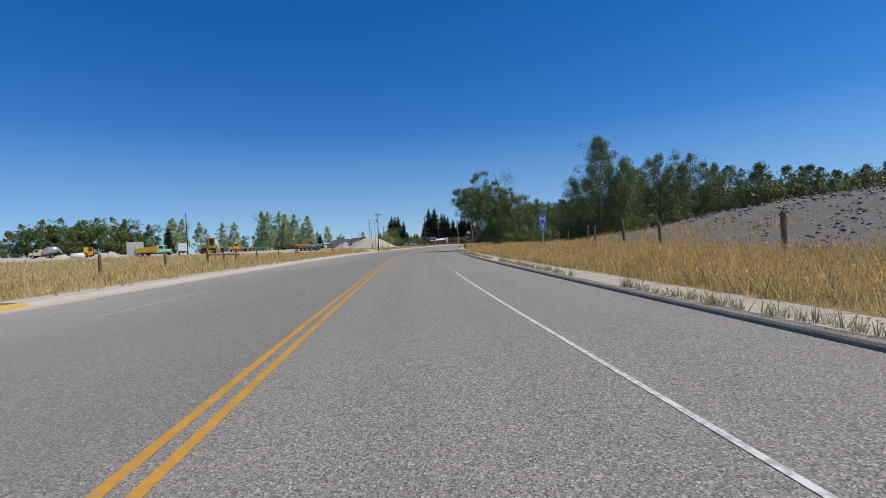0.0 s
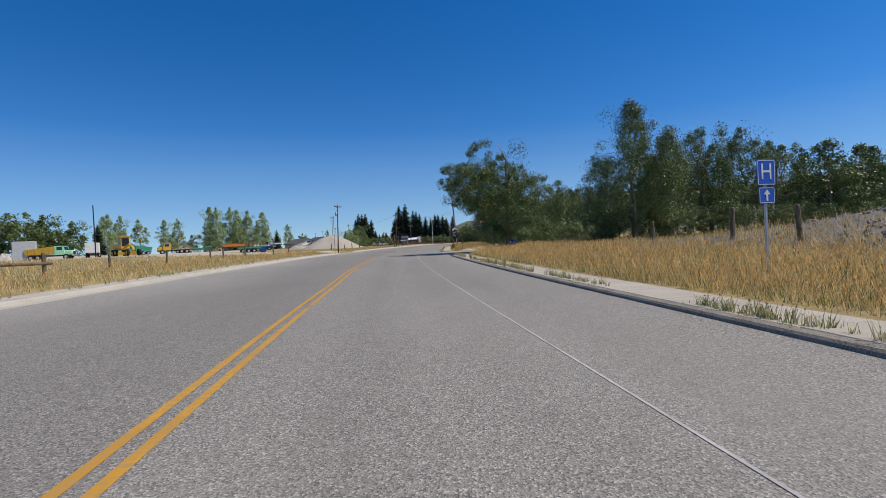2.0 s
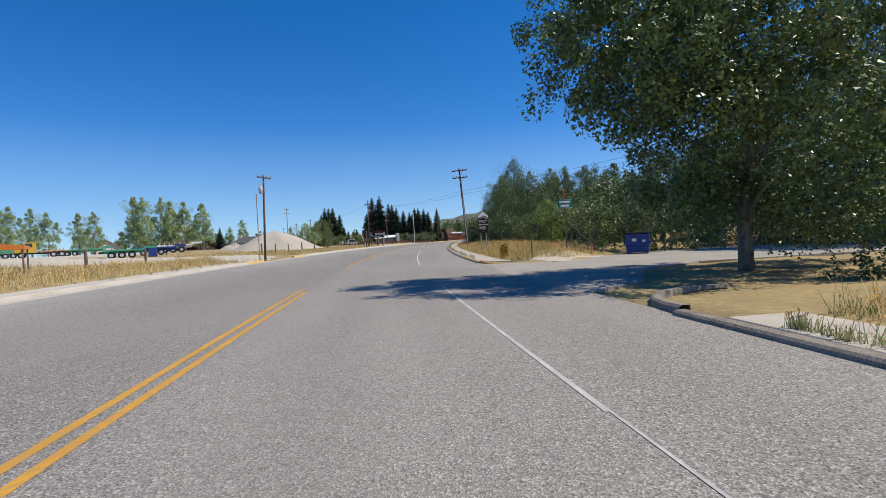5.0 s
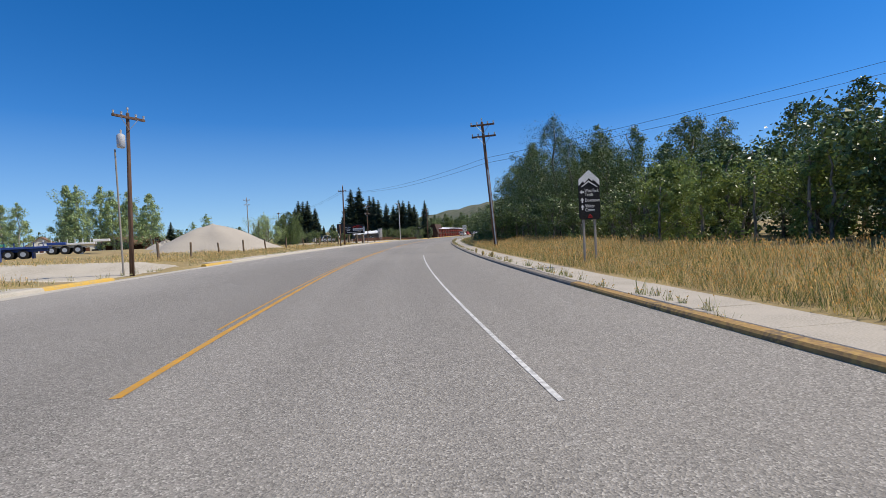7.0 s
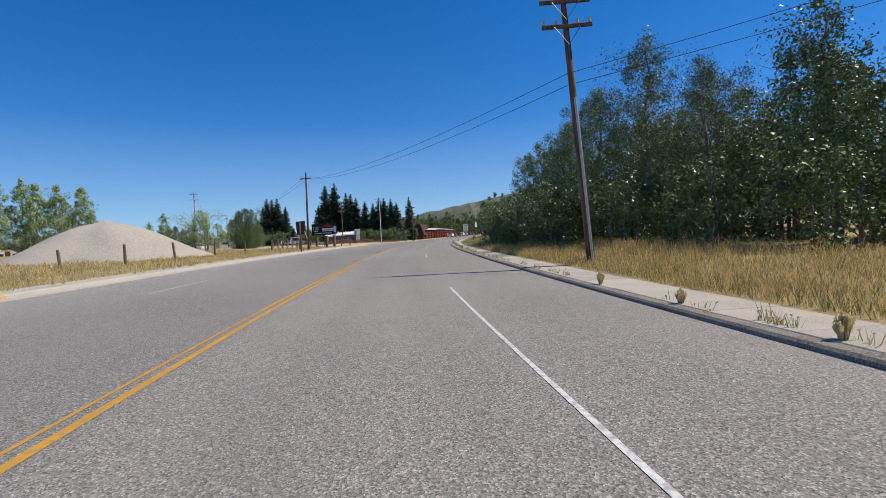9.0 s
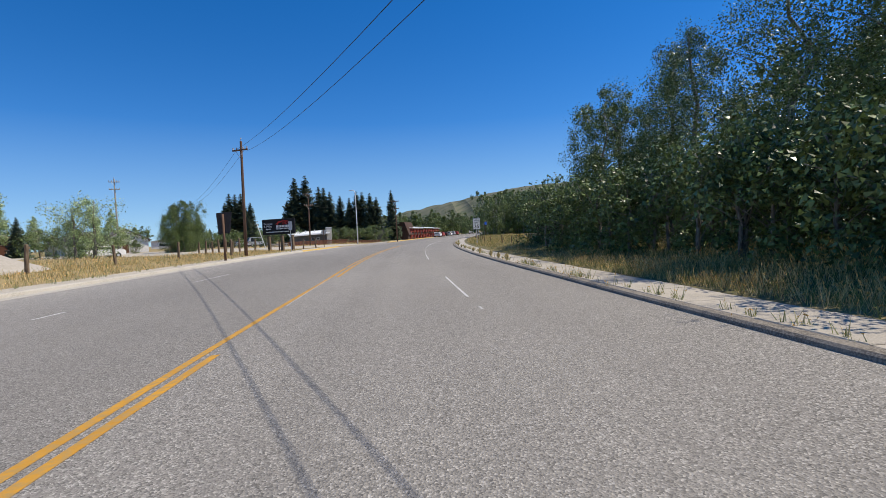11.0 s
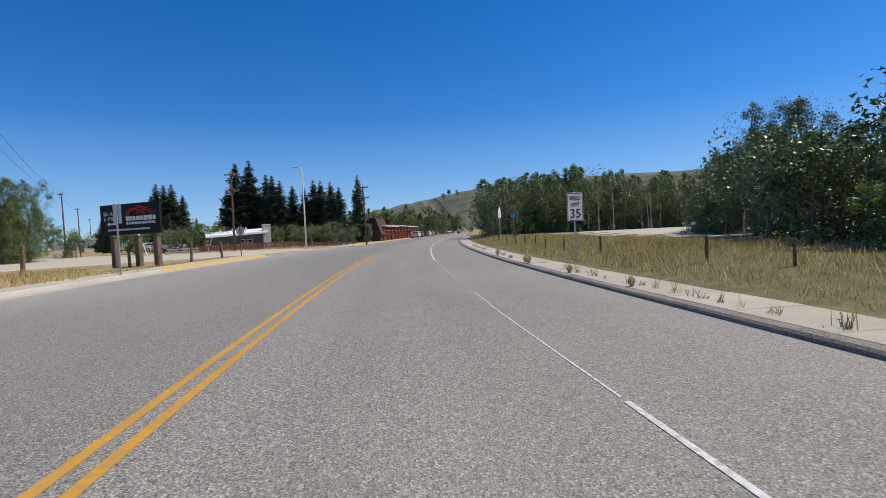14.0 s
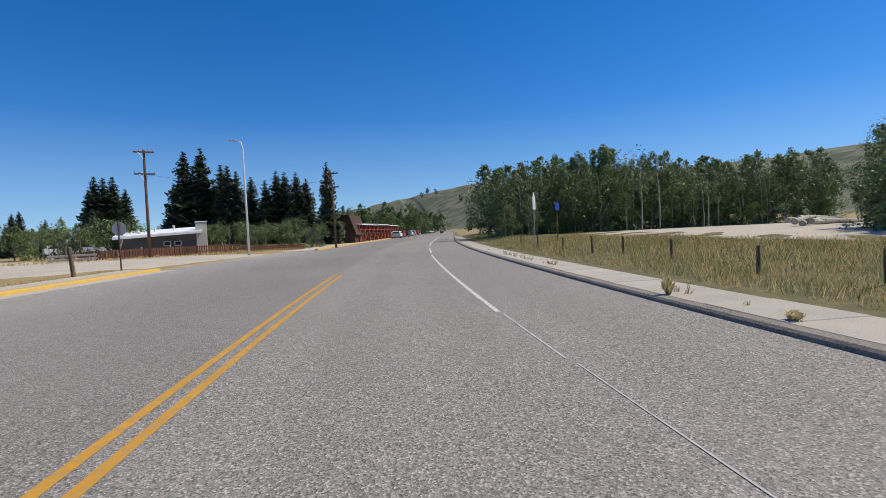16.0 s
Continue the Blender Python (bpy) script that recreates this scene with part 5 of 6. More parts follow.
# street lamp
p = by_x(6.3, 195.0)
t = thing("street_lamp", "white tapered street lamp with a short arm", "street lamp", p, heading(178))
part("pole", Shape().tube([(0, 0, -0.2), (0, 0, 4), (0.0, 0, 8.5), (-0.12, 0, 8.9), (-0.45, 0, 9.05)], [0.095, 0.075, 0.055, 0.045, 0.035], 12), OFFWHITE, t, smooth=True)
part("base", Shape().tube([(0, 0, -0.1), (0, 0, 0.12)], [0.17, 0.14], 12), CONCRETE, t)
part("lamp_head", Shape().box((-0.7, 0, 9.05), (0.55, 0.2, 0.11), ch=0.03), GREYBOX, t)

# ---- gravel pile ----
s = Shape()
px, py = -20.7, 139.2
pz = by_x(px, py)[2] - 0.15
R, T = 34, 44
for i in range(R + 1):
    for j in range(T):
        a = 2 * math.pi * j / T
        f = i / R
        r = 6.9 * f * (1 + 0.1 * math.sin(2 * a + 1) + 0.05 * math.sin(5 * a))
        h = 4.15 * (1 - f) - 0.62 * math.exp(-(f / 0.2) ** 2) - 0.25 * f * (1 - f)
        h += 0.16 * noise.noise((r * math.cos(a) * 0.6, r * math.sin(a) * 0.6, 3.0)) * min(1, 4 * f)
        s.v.append((r * math.cos(a) * 1.05, r * math.sin(a), h))
for i in range(R):
    for j in range(T):
        s.f.append((i * T + j, i * T + (j + 1) % T, (i + 1) * T + (j + 1) % T, (i + 1) * T + j))
lump("gravel_mound", s, PILE, "large smooth conical mound of pale gravel", "gravel mound", pose(px, py, pz), smooth=True)

# ---- buildings ----
def window(w, h, at_m, parent, frame_m=OFFWHITE):
    q = part("window", Shape().box((0, 0.0, 0), (w, 0.08, h), at_m, ch=0.01), frame_m, parent)
    part("pane", Shape().box((0, -0.035, 0), (w - 0.14, 0.03, h - 0.14), at_m), DARKGLASS, q)
    return q


def gable_house(name, label, p, rz, w, l, eave, ridge, wall_m, roof_m, chimney=False):
    """Gable end faces -y."""
    t = thing(name, label, "house", p, rz)
    part("wall", Shape().prism([(-w / 2, -0.3), (w / 2, -0.3), (w / 2, eave), (0, ridge), (-w / 2, eave)], l, pose(0, l / 2, 0)), wall_m, t)
    o = 0.5
    k = (ridge - eave) / (w / 2)
    for sx in (-1, 1):
        x1 = sx * (w / 2 + o)
        part("roof_slope", Shape().prism([(0, ridge + 0.05), (x1, eave - o * k + 0.05), (x1, eave - o * k + 0.25), (0, ridge + 0.27)], l + 2 * o, pose(0, l / 2 + o, 0)), roof_m, t)
    window(w * 0.22, eave * 0.35, pose(-w * 0.2, -l / 2 - 0.03, eave * 0.55), t)
    window(w * 0.22, eave * 0.35, pose(w * 0.22, -l / 2 - 0.03, eave * 0.55), t)
    window(w * 0.16, eave * 0.3, pose(0, -l / 2 - 0.03, eave + (ridge - eave) * 0.35), t)
    d = part("door", Shape().box((0, -l / 2 - 0.02, 1.0), (1.0, 0.06, 2.0), ch=0.01), LOGBROWN, t)
    part("door_handle", Shape().tube([(0.38, -l / 2 - 0.06, 1.0), (0.38, -l / 2 - 0.12, 1.0)], 0.04, 6), STEEL, d)
    if chimney:
        part("chimney", Shape().box((w * 0.2, 0, ridge * 0.95), (0.8, 0.8, ridge * 0.5), ch=0.03), BLOCK, t)
    return t


gable_house("white_house", "white gabled house with a brown roof beyond the yard", by_x(-108.4, 257), 25, 9.4, 14, 2.6, 5.9, OFFWHITE, ROOFBROWN)
gable_house("brown_house", "low house with a brown shingle roof behind poplars", by_x(-85, 236.6), 30, 8, 9, 2.0, 4.0, OFFWHITE, ROOFBROWN, True)
gable_house("brown_house", "low house with a brown shingle roof behind poplars", by_x(-73.6, 236.2), 110, 8, 12, 2.2, 4.4, LOGBROWN, ROOFBROWN, True)
gable_house("brown_house", "low house with a brown shingle roof behind poplars", by_x(-64.5, 234.4), 20, 6, 8, 2.2, 4.6, LOGBROWN, ROOFBROWN)
gable_house("grey_house", "small grey-roofed house beyond the field", by_x(-47, 226), 40, 9, 12, 2.4, 4.2, OFFWHITE, GREYWALL)
gable_house("grey_house", "small grey-roofed house by the side street", by_x(-40, 226), 30, 8, 10, 2.5, 4.6, OFFWHITE, GREYWALL)
gable_house("pale_shed", "long pale shed at the end of the side street", by_x(-50, 300), 10, 12, 14, 2.4, 3.4, OFFWHITE, GREYBOX)

WHITEROOF = paint("white_roof", (0.82, 0.82, 0.8), 0.6)
# low white building with a block chimney
p = by_x(-1.7, 205.5)
t = thing("white_building", "low flat building with white fascia and grey walls", "building", p, 8)
part("wall", Shape().box((0, 3, 0.95), (6.4, 6, 2.2), ch=0.02), GREYWALL, t)
part("roof_slab", Shape().box((0, 0, 0), (7.2, 6.6, 0.16), pose(0, 2.55, 2.33, 4.5, -2.5, 0), ch=0.02), WHITEROOF, t, "white low-pitched sheet roof")
part("fascia", Shape().prism([(-3.6, 1.72), (3.5, 2.03), (3.5, 2.2), (-3.6, 1.9)], 0.1, pose(0, -0.72, 0)), WHITEROOF, t, "white roof edge board")
c = part("chimney", Shape().box((3.55, 0.4, 1.55), (0.95, 1.1, 3.1), ch=0.04), BLOCK, t, "pale block chimney")
part("chimney_cap", Shape().box((3.55, 0.4, 3.12), (1.05, 1.2, 0.08), ch=0.02), OFFWHITE, c)
for x in (0.6, 1.5):
    window(0.6, 0.45, pose(x, -0.02, 1.15), t)
for x, z in ((-1.8, 2.3), (-0.4, 2.4), (1.2, 2.5)):
    part("roof_vent", Shape().tube([(x, 2.2, z - 0.2), (x, 2.2, z + 0.35), (x, 2.2, z + 0.42)], [0.08, 0.08, 0.14], 8), OFFWHITE, t)
part("brace", Shape().tube([(-3.4, -0.4, -0.1), (-2.9, 0.0, 1.7)], 0.07, 6), OFFWHITE, t)


def picket_fence(a, b, h, group_label):
    a, b = Vector(a), Vector(b)
    L = (b - a).length
    t = thing("picket_fence", group_label, "fence", a, math.degrees(math.atan2(b.y - a.y, b.x - a.x)))
    gap = 0.2
    n = int(L / gap)
    pm = Shape().box((0, 0, h / 2 + 0.02), (0.14, 0.022, h - 0.05), ch=0.006).mesh("picket", FENCEBROWN)
    dz = b.z - a.z
    for i in range(n):
        ob = part("picket", pm, FENCEBROWN, t)
        ob.matrix_basis = pose(i * gap, -0.05, dz * i / n + random.uniform(-0.03, 0.03), 0, random.uniform(-2, 2), 0)
    for i in range(int(L / 2.2) + 1):
        part("post", Shape().box((i * 2.2, 0, h / 2 + dz * i * 2.2 / L), (0.11, 0.11, h + 0.25), ch=0.01), random.choice((FENCEBROWN, GREYPOLE)), t)
    for z in (0.3, h - 0.12):
        part("rail", Shape().box((L / 2, -0.02, z + dz / 2), (L, 0.045, 0.09)), FENCEBROWN, t)
    return t


picket_fence(by_x(-6.6, 200.4), by_x(5.2, 204.8), 0.85, "brown picket fence before the white building")
picket_fence(by_x(5.3, 204.8), by_x(11.5, 206.5), 0.6, "low brown picket fence under the spruces")
# brown roofed house and the timbered hotel row
p = by_x(18.6, 226)
t = thing("brown_gable_house", "dark brown timber house with a steep roof", "house", p, heading(222))
DARKTIMBER = mat("dark_timber", (0.075, 0.042, 0.03), 0.88, vary=((0.05, 0.03, 0.022), (0.1, 0.058, 0.04)), scale=1.0, fine=9, bump=0.3)
part("wall", Shape().prism([(-1.3, -0.3), (1.6, -0.3), (1.5, 1.6), (0.7, 4.1), (-1.3, 4.1)], 8, pose(0, 8, 0)), DARKTIMBER, t)
part("roof_slope", Shape().prism([(-1.5, 4.1), (0.75, 4.1), (0.72, 4.28), (-1.5, 4.28)], 8.6, pose(0, 8.3, 0)), DARKTIMBER, t)
part("roof_slope", Shape().prism([(0.72, 4.2), (1.75, 1.2), (1.9, 1.25), (0.85, 4.28)], 8.6, pose(0, 8.3, 0)), DARKTIMBER, t)
t = thing("timbered_hotel", "long dark hotel with red timber gables and white roof edge", "hotel")
A, B = Vector(by_x(20.9, 228)), Vector(by_x(37.0, 266))
L = (B - A).length
t.matrix_basis = Matrix.Translation(A) @ pose(0, 0, 0, 0, 0, math.degrees(math.atan2(B.y - A.y, B.x - A.x)))
part("wall", Shape().box((L / 2, 4.6, 1.3), (L, 7, 2.9), ch=0.03), GREYWALL, t)
for i in range(3):
    part("roof_slab", Shape().box((0, 0, 0), (L / 3 - 0.5, 7.5, 0.14), pose((i + 0.5) * L / 3, 3.0, 3.12 + 0.12 * (i % 2), 5, 0, 0), ch=0.03), WHITEROOF, t)
part("upper_deck", Shape().box((L / 2, 0.4, 1.45), (L, 1.6, 0.14), ch=0.02), DARKTIMBER, t)
TIMBER = paint("red_timber", (0.3, 0.045, 0.025), 0.7)
n = 11
for i in range(n):
    x = (i + 0.5) * L / n
    w = L / n
    for sx in (-1, 1):
        part("brace", Shape().tube([(x, -0.35, 2.7), (x + sx * w * 0.46, -0.35, 1.6)], 0.07, 4), TIMBER, t)
        part("brace", Shape().tube([(x, -0.35, 1.25), (x + sx * w * 0.46, -0.35, 0.2)], 0.07, 4), TIMBER, t)
    part("post", Shape().box((x - w / 2, -0.3, 1.3), (0.2, 0.2, 2.9), ch=0.02), TIMBER, t)
    window(w * 0.5, 0.9, pose(x, 1.08, 2.15), t, DARKTIMBER)
    window(w * 0.5, 0.9, pose(x, 1.08, 0.7), t, DARKTIMBER)
    for k in range(6):
        part("baluster", Shape().box((x - w / 2 + (k + 0.5) * w / 6, -0.36, 1.72), (0.05, 0.05, 0.5)), DARKTIMBER, t)
part("balcony_rail", Shape().box((L / 2, -0.36, 2.0), (L, 0.1, 0.09), ch=0.01), TIMBER, t)

# ---- vehicles ----
def wheel(parent, x, y, r, w=0.3, rim=SILVER):
    q = part("wheel", Shape().tube([(x, y - w / 2, r), (x, y - w * 0.35, r), (x, y + w * 0.35, r), (x, y + w / 2, r)], [r * 0.86, r, r, r * 0.86], 16), RUBBER, parent)
    s = -1 if y < 0 else 1
    part("rim", Shape().tube([(x, y + s * w * 0.3, r), (x, y + s * w * 0.53, r)], [r * 0.56, r * 0.5], 12), rim, q)


def truck(p, rz, cab_m, bed_m, label, bed="dump", L=6.5, name="truck", hood=True):
    """Heads along +x."""
    t = thing(name, label, "truck", p, rz)
    part("chassis", Shape().box((0, 0, 0.75), (L, 0.9, 0.25), ch=0.03), BLACKPLASTIC, t)
    xc = L / 2 - (2.0 if hood else 0.9)
    c = part("cab", Shape().prism([(-0.8, 0.9), (0.8, 0.9), (0.8, 1.7), (0.55, 2.55), (-0.8, 2.6)], 2.1, pose(xc, 1.05, 0)), cab_m, t)
    part("windscreen", Shape().prism([(0.815, 1.72), (0.575, 2.45), (0.6, 2.45), (0.84, 1.72)], 1.8, pose(xc, 0.9, 0)), DARKGLASS, c)
    for s in (-1, 1):
        part("side_window", Shape().box((xc, s * 1.055, 2.1), (0.9, 0.02, 0.6)), DARKGLASS, c)
    if hood:
        part("hood", Shape().box((L / 2 - 0.65, 0, 1.25), (1.2, 1.6, 0.8), ch=0.12), cab_m, t)
        part("grille", Shape().box((L / 2 - 0.03, 0, 1.2), (0.06, 1.1, 0.6), ch=0.01), BLACKPLASTIC, t)
    part("bumper", Shape().box((L / 2 + 0.02, 0, 0.75), (0.14, 2.1, 0.25), ch=0.03), STEEL, t)
    for s in (-1, 1):
        part("headlight", Shape().tube([(L / 2 - 0.02, s * 0.75, 1.1), (L / 2 + 0.04, s * 0.75, 1.1)], 0.12, 10), OFFWHITE, t)
    x0 = -L / 2
    x1 = xc - 0.95
    m = (x0 + x1) / 2
    if bed == "dump":
        q = part("dump_bed", Shape().prism([(x0, 1.05), (x1, 1.05), (x1 + 0.1, 2.5), (x1 - 0.3, 2.5), (x0 - 0.2, 2.0)], 2.2, pose(0, 1.1, 0)), bed_m, t)
        for i in range(4):
            for s in (-1, 1):
                part("rib", Shape().box((x0 + (i + 0.5) * (x1 - x0) / 4, s * 1.13, 1.6), (0.1, 0.08, 1.0)), bed_m, q)
    elif bed == "mixer":
        q = part("drum", Shape().tube([(x0 - 0.3, 0, 2.6), (x0 + 0.6, 0, 2.4), (m, 0, 2.1), (x1 - 0.5, 0, 1.75), (x1, 0, 1.6)], [0.5, 0.95, 1.15, 0.95, 0.5], 16), bed_m, t, smooth=True)
        part("chute", Shape().tube([(x0 - 0.4, 0, 2.5), (x0 - 1.1, 0, 1.4)], [0.3, 0.22], 8), bed_m, t)
    elif bed == "box":
        part("box_body", Shape().box((m, 0, 2.0), (x1 - x0, 2.3, 2.0), ch=0.04), bed_m, t)
    else:
        part("flat_bed", Shape().box((m, 0, 1.05), (x1 - x0, 2.3, 0.15), ch=0.02), bed_m, t)
    for x in (L / 2 - 1.0, x0 + 0.8, x0 + 1.9):
        for s in (-1, 1):
            wheel(t, x, s * 0.95, 0.5, 0.32)
    return t


def grader(p, rz):
    t = thing("motor_grader", "yellow road grader with a glazed cab", "grader", p, rz)
    part("engine_hood", Shape().box((-2.2, 0, 1.75), (2.4, 1.4, 1.1), ch=0.08), MACHYEL, t)
    c = part("cab", Shape().box((-0.4, 0, 2.5), (1.3, 1.5, 2.2), ch=0.06), MACHYEL, t)
    for s in (-1, 1):
        part("side_window", Shape().box((-0.4, s * 0.755, 2.7), (1.0, 0.03, 1.2)), DARKGLASS, c)
    part("windscreen", Shape().box((0.255, 0, 2.6), (0.03, 1.2, 1.5)), DARKGLASS, c)
    part("cab_roof", Shape().box((-0.4, 0, 3.65), (1.6, 1.8, 0.12), ch=0.03), MACHYEL, c)
    part("frame_beam", Shape().tube([(0.2, 0, 1.7), (1.8, 0, 2.1), (3.2, 0, 1.6), (3.6, 0, 1.0)], [0.22, 0.2, 0.2, 0.25], 8), MACHYEL, t)
    part("blade", Shape().prism([(-1.7, 0.2), (1.7, 0.2), (1.7, 0.8), (-1.7, 0.8)], 0.08, pose(1.5, 0, 0, 0, 0, 55)), MACHYEL, t)
    part("exhaust", Shape().tube([(-1.8, 0.4, 2.3), (-1.8, 0.4, 3.2)], 0.07, 8), BLACKPLASTIC, t)
    for x, r in ((3.4, 0.62), (-1.5, 0.66), (-2.9, 0.66)):
        for s in (-1, 1):
            wheel(t, x, s * 0.95, r, 0.4, MACHYEL)
    return t


def loader(p, rz, m, label, name="wheel_loader"):
    t = thing(name, label, "loader", p, rz)
    part("body", Shape().prism([(-2.4, 0.7), (0.8, 0.7), (1.0, 1.3), (-0.4, 1.6), (-0.5, 1.7), (-2.3, 1.6)], 1.5, pose(0, 0.75, 0)), m, t)
    c = part("cab", Shape().box((-0.3, 0, 2.2), (1.2, 1.3, 1.4), ch=0.06), m, t)
    for s in (-1, 1):
        part("side_window", Shape().box((-0.3, s * 0.66, 2.3), (0.9, 0.03, 0.9)), DARKGLASS, c)
    part("windscreen", Shape().box((0.31, 0, 2.3), (0.03, 1.0, 0.9)), DARKGLASS, c)
    for s in (-1, 1):
        part("arm", Shape().tube([(0.4, s * 0.55, 1.6), (1.6, s * 0.55, 1.5), (2.5, s * 0.55, 0.7)], [0.13, 0.13, 0.1], 6), m, t)
    part("bucket", Shape().prism([(2.3, 0.15), (3.3, 0.1), (3.0, 0.4), (2.6, 1.1), (2.3, 1.1)], 2.3, pose(0, 1.15, 0)), m, t)
    for x in (0.9, -1.6):
        for s in (-1, 1):
            wheel(t, x, s * 0.9, 0.7, 0.5, m)
    return t


def flat_trailer(p, rz, L, m, label):
    t = thing("flatbed_trailer", label, "trailer", p, rz)
    part("deck", Shape().box((0, 0, 1.15), (L, 2.4, 0.22), ch=0.02), m, t)
    for s in (-1, 1):
        part("side_beam", Shape().box((0, s * 0.6, 0.9), (L * 0.95, 0.14, 0.35)), m, t)
    for i in range(7):
        part("stake", Shape().box((-L / 2 + (i + 0.5) * L / 7, -1.15, 1.45), (0.08, 0.06, 0.5)), m, t)
    part("gooseneck", Shape().box((L / 2 + 0.6, 0, 1.45), (1.6, 1.0, 0.3), ch=0.03), m, t)
    part("landing_leg", Shape().box((L / 2 - 1.4, 0, 0.5), (0.14, 1.2, 1.0)), m, t)
    for x in (-L / 2 + 1.0, -L / 2 + 2.2, -L / 2 + 3.4):
        for s in (-1, 1):
            wheel(t, x, s * 0.95, 0.48, 0.34)
    return t


truck(by_x(-115, 140), 200, CREAM, SILVER, "cream cab mixer truck with a silver drum", "mixer", name="mixer_truck")
truck(by_x(-69.3, 117), 12, MINT, MACHYEL, "mint green dump truck with a yellow bed", "dump", L=7.4)
truck(by_x(-66.5, 124.6), 118, OFFWHITE, OFFWHITE, "white box truck parked in the yard", "box", L=6)
grader(by_x(-54, 113.6), -40)
truck(by_x(-73.3, 153), 214, MACHGRN, MACHGRN, "green dump truck in the yard", "dump")
truck(by_x(-59.4, 143.4), 210, MACHYEL, MACHORG, "yellow truck with an orange flat bed", "flat", L=7)
loader(by_x(-101, 140), 30, MACHYEL, "yellow wheel loader among heaps")
loader(by_x(-105.5, 143), 160, MACHYEL, "yellow wheel loader among heaps")
flat_trailer(by_x(-31.6, 113.4), 25, 5, MACHGRN, "green flatbed trailer with stakes").scale = (0.8, 0.8, 0.8)
flat_trailer(by_x(-33, 124.4), 22, 5.5, DUMPBLUE, "blue flatbed trailer with stakes").scale = (0.85, 0.85, 0.85)
flat_trailer(by_x(-35.9, 137.6), 20, 5, OFFWHITE, "white flatbed trailer standing on the gravel yard")
flat_trailer(by_x(-62, 158), 25, 8, MACHGRN, "green flatbed trailer with stakes")
lump("grey_container", Shape().box((0, 0, 1.8), (3.4, 2.4, 3.8), ch=0.05), GREYBOX, "tall grey sheet-metal container", "container", pose(*by_x(-73.6, 116.4), 0, 0, 30))
lump("blue_bin", Shape().box((0, 0, 0.6), (0.95, 0.85, 1.2), ch=0.05), DUMPBLUE, "blue waste bin in the yard", "bin", pose(*by_x(-30.5, 117.7), 0, 0, 25))
lump("white_tank", Shape().tube([(-1.6, 0, 0.8), (-1.4, 0, 0.8), (1.4, 0, 0.8), (1.6, 0, 0.8)], [0.4, 0.75, 0.75, 0.4], 16), OFFWHITE, "white horizontal tank lying in the yard", "tank", pose(*by_x(-100, 133), 0, 0, 20), smooth=True)
t = thing("orange_shelter", "small open shelter with an orange sheet roof", "shelter", by_x(-24.5, 85.3), 25)
t.scale = (0.52, 0.52, 0.55)
part("roof_sheet", Shape().prism([(-2.6, 2.5), (2.6, 2.5), (2.6, 2.9), (0, 3.2), (-2.6, 2.9)], 3, pose(0, 1.5, 0)), MACHORG, t)
for x in (-2.4, 2.4):
    for y in (-1.3, 1.3):
        part("post", Shape().box((x, y, 1.15), (0.16, 0.16, 2.7), ch=0.01), WOODPOST, t)


def heap(x, y, r, h, m, label, name="rubble_heap"):
    s = Shape()
    n, k = 9, 16
    sd = random.random() * 50
    for i in range(n + 1):
        for j in range(k):
            a = 2 * math.pi * j / k
            f = i / n
            s.v.append((r * f * math.cos(a), r * f * math.sin(a), h * (1 - f) ** 0.8 * (1 + 0.6 * noise.noise((f * 3 + sd, math.cos(a) * 2, math.sin(a) * 2)))))
    for i in range(n):
        for j in range(k):
            s.f.append((i * k + j, i * k + (j + 1) % k, (i + 1) * k + (j + 1) % k, (i + 1) * k + j))
    return lump(name, s, m, label, "heap", pose(x, y, by_x(x, y)[2] - 0.1))


for x, y, r, h in [(-93, 136, 3.5, 1.6), (-96.5, 137, 3, 1.4), (-90, 134, 2.6, 1.2), (-108, 138, 3, 1.2), (-85, 133, 2.4, 0.9)]:
    heap(x, y, r, h, PALE, "pale heap of broken concrete in the yard")
heap(-31, 152, 3.0, 1.3, PILE, "small heap of pale gravel")


def car(p, rz, m, label, van=False, name="parked_car"):
    t = thing(name, label, "car", p, rz)
    h = 1.95 if van else 1.45
    body = [(-2.2, 0.35), (2.2, 0.35), (2.25, 0.75), (2.1, 0.95), (1.2, 1.05), (0.5, h), (-1.7, h), (-2.2, 1.0)]
    b = part("body", Shape().prism(body, 1.75, pose(0, 0.875, 0)), m, t)
    part("windscreen", Shape().prism([(1.2, 1.07), (0.55, h - 0.08), (0.6, h - 0.06), (1.26, 1.07)], 1.5, pose(0, 0.75, 0)), DARKGLASS, b)
    part("rear_window", Shape().prism([(-2.2, 1.05), (-1.78, h - 0.1), (-1.82, h - 0.08), (-2.25, 1.05)], 1.4, pose(0, 0.7, 0)), DARKGLASS, b)
    for s in (-1, 1):
        part("side_window", Shape().prism([(-1.6, 1.05), (0.95, 1.05), (0.4, h - 0.12), (-1.5, h - 0.12)], 0.02, pose(0, s * 0.88 + 0.01, 0)), DARKGLASS, b)
        part("headlight", Shape().box((2.18, s * 0.62, 0.75), (0.12, 0.32, 0.16), ch=0.03), OFFWHITE, t)
        part("tail_light", Shape().box((-2.2, s * 0.65, 0.85), (0.06, 0.2, 0.24), ch=0.02), SIGNRED, t)
    part("bumper", Shape().box((2.2, 0, 0.48), (0.16, 1.7, 0.2), ch=0.04), BLACKPLASTIC, t)
    for x in (1.35, -1.35):
        for s in (-1, 1):
            wheel(t, x, s * 0.8, 0.33, 0.2)
    return t


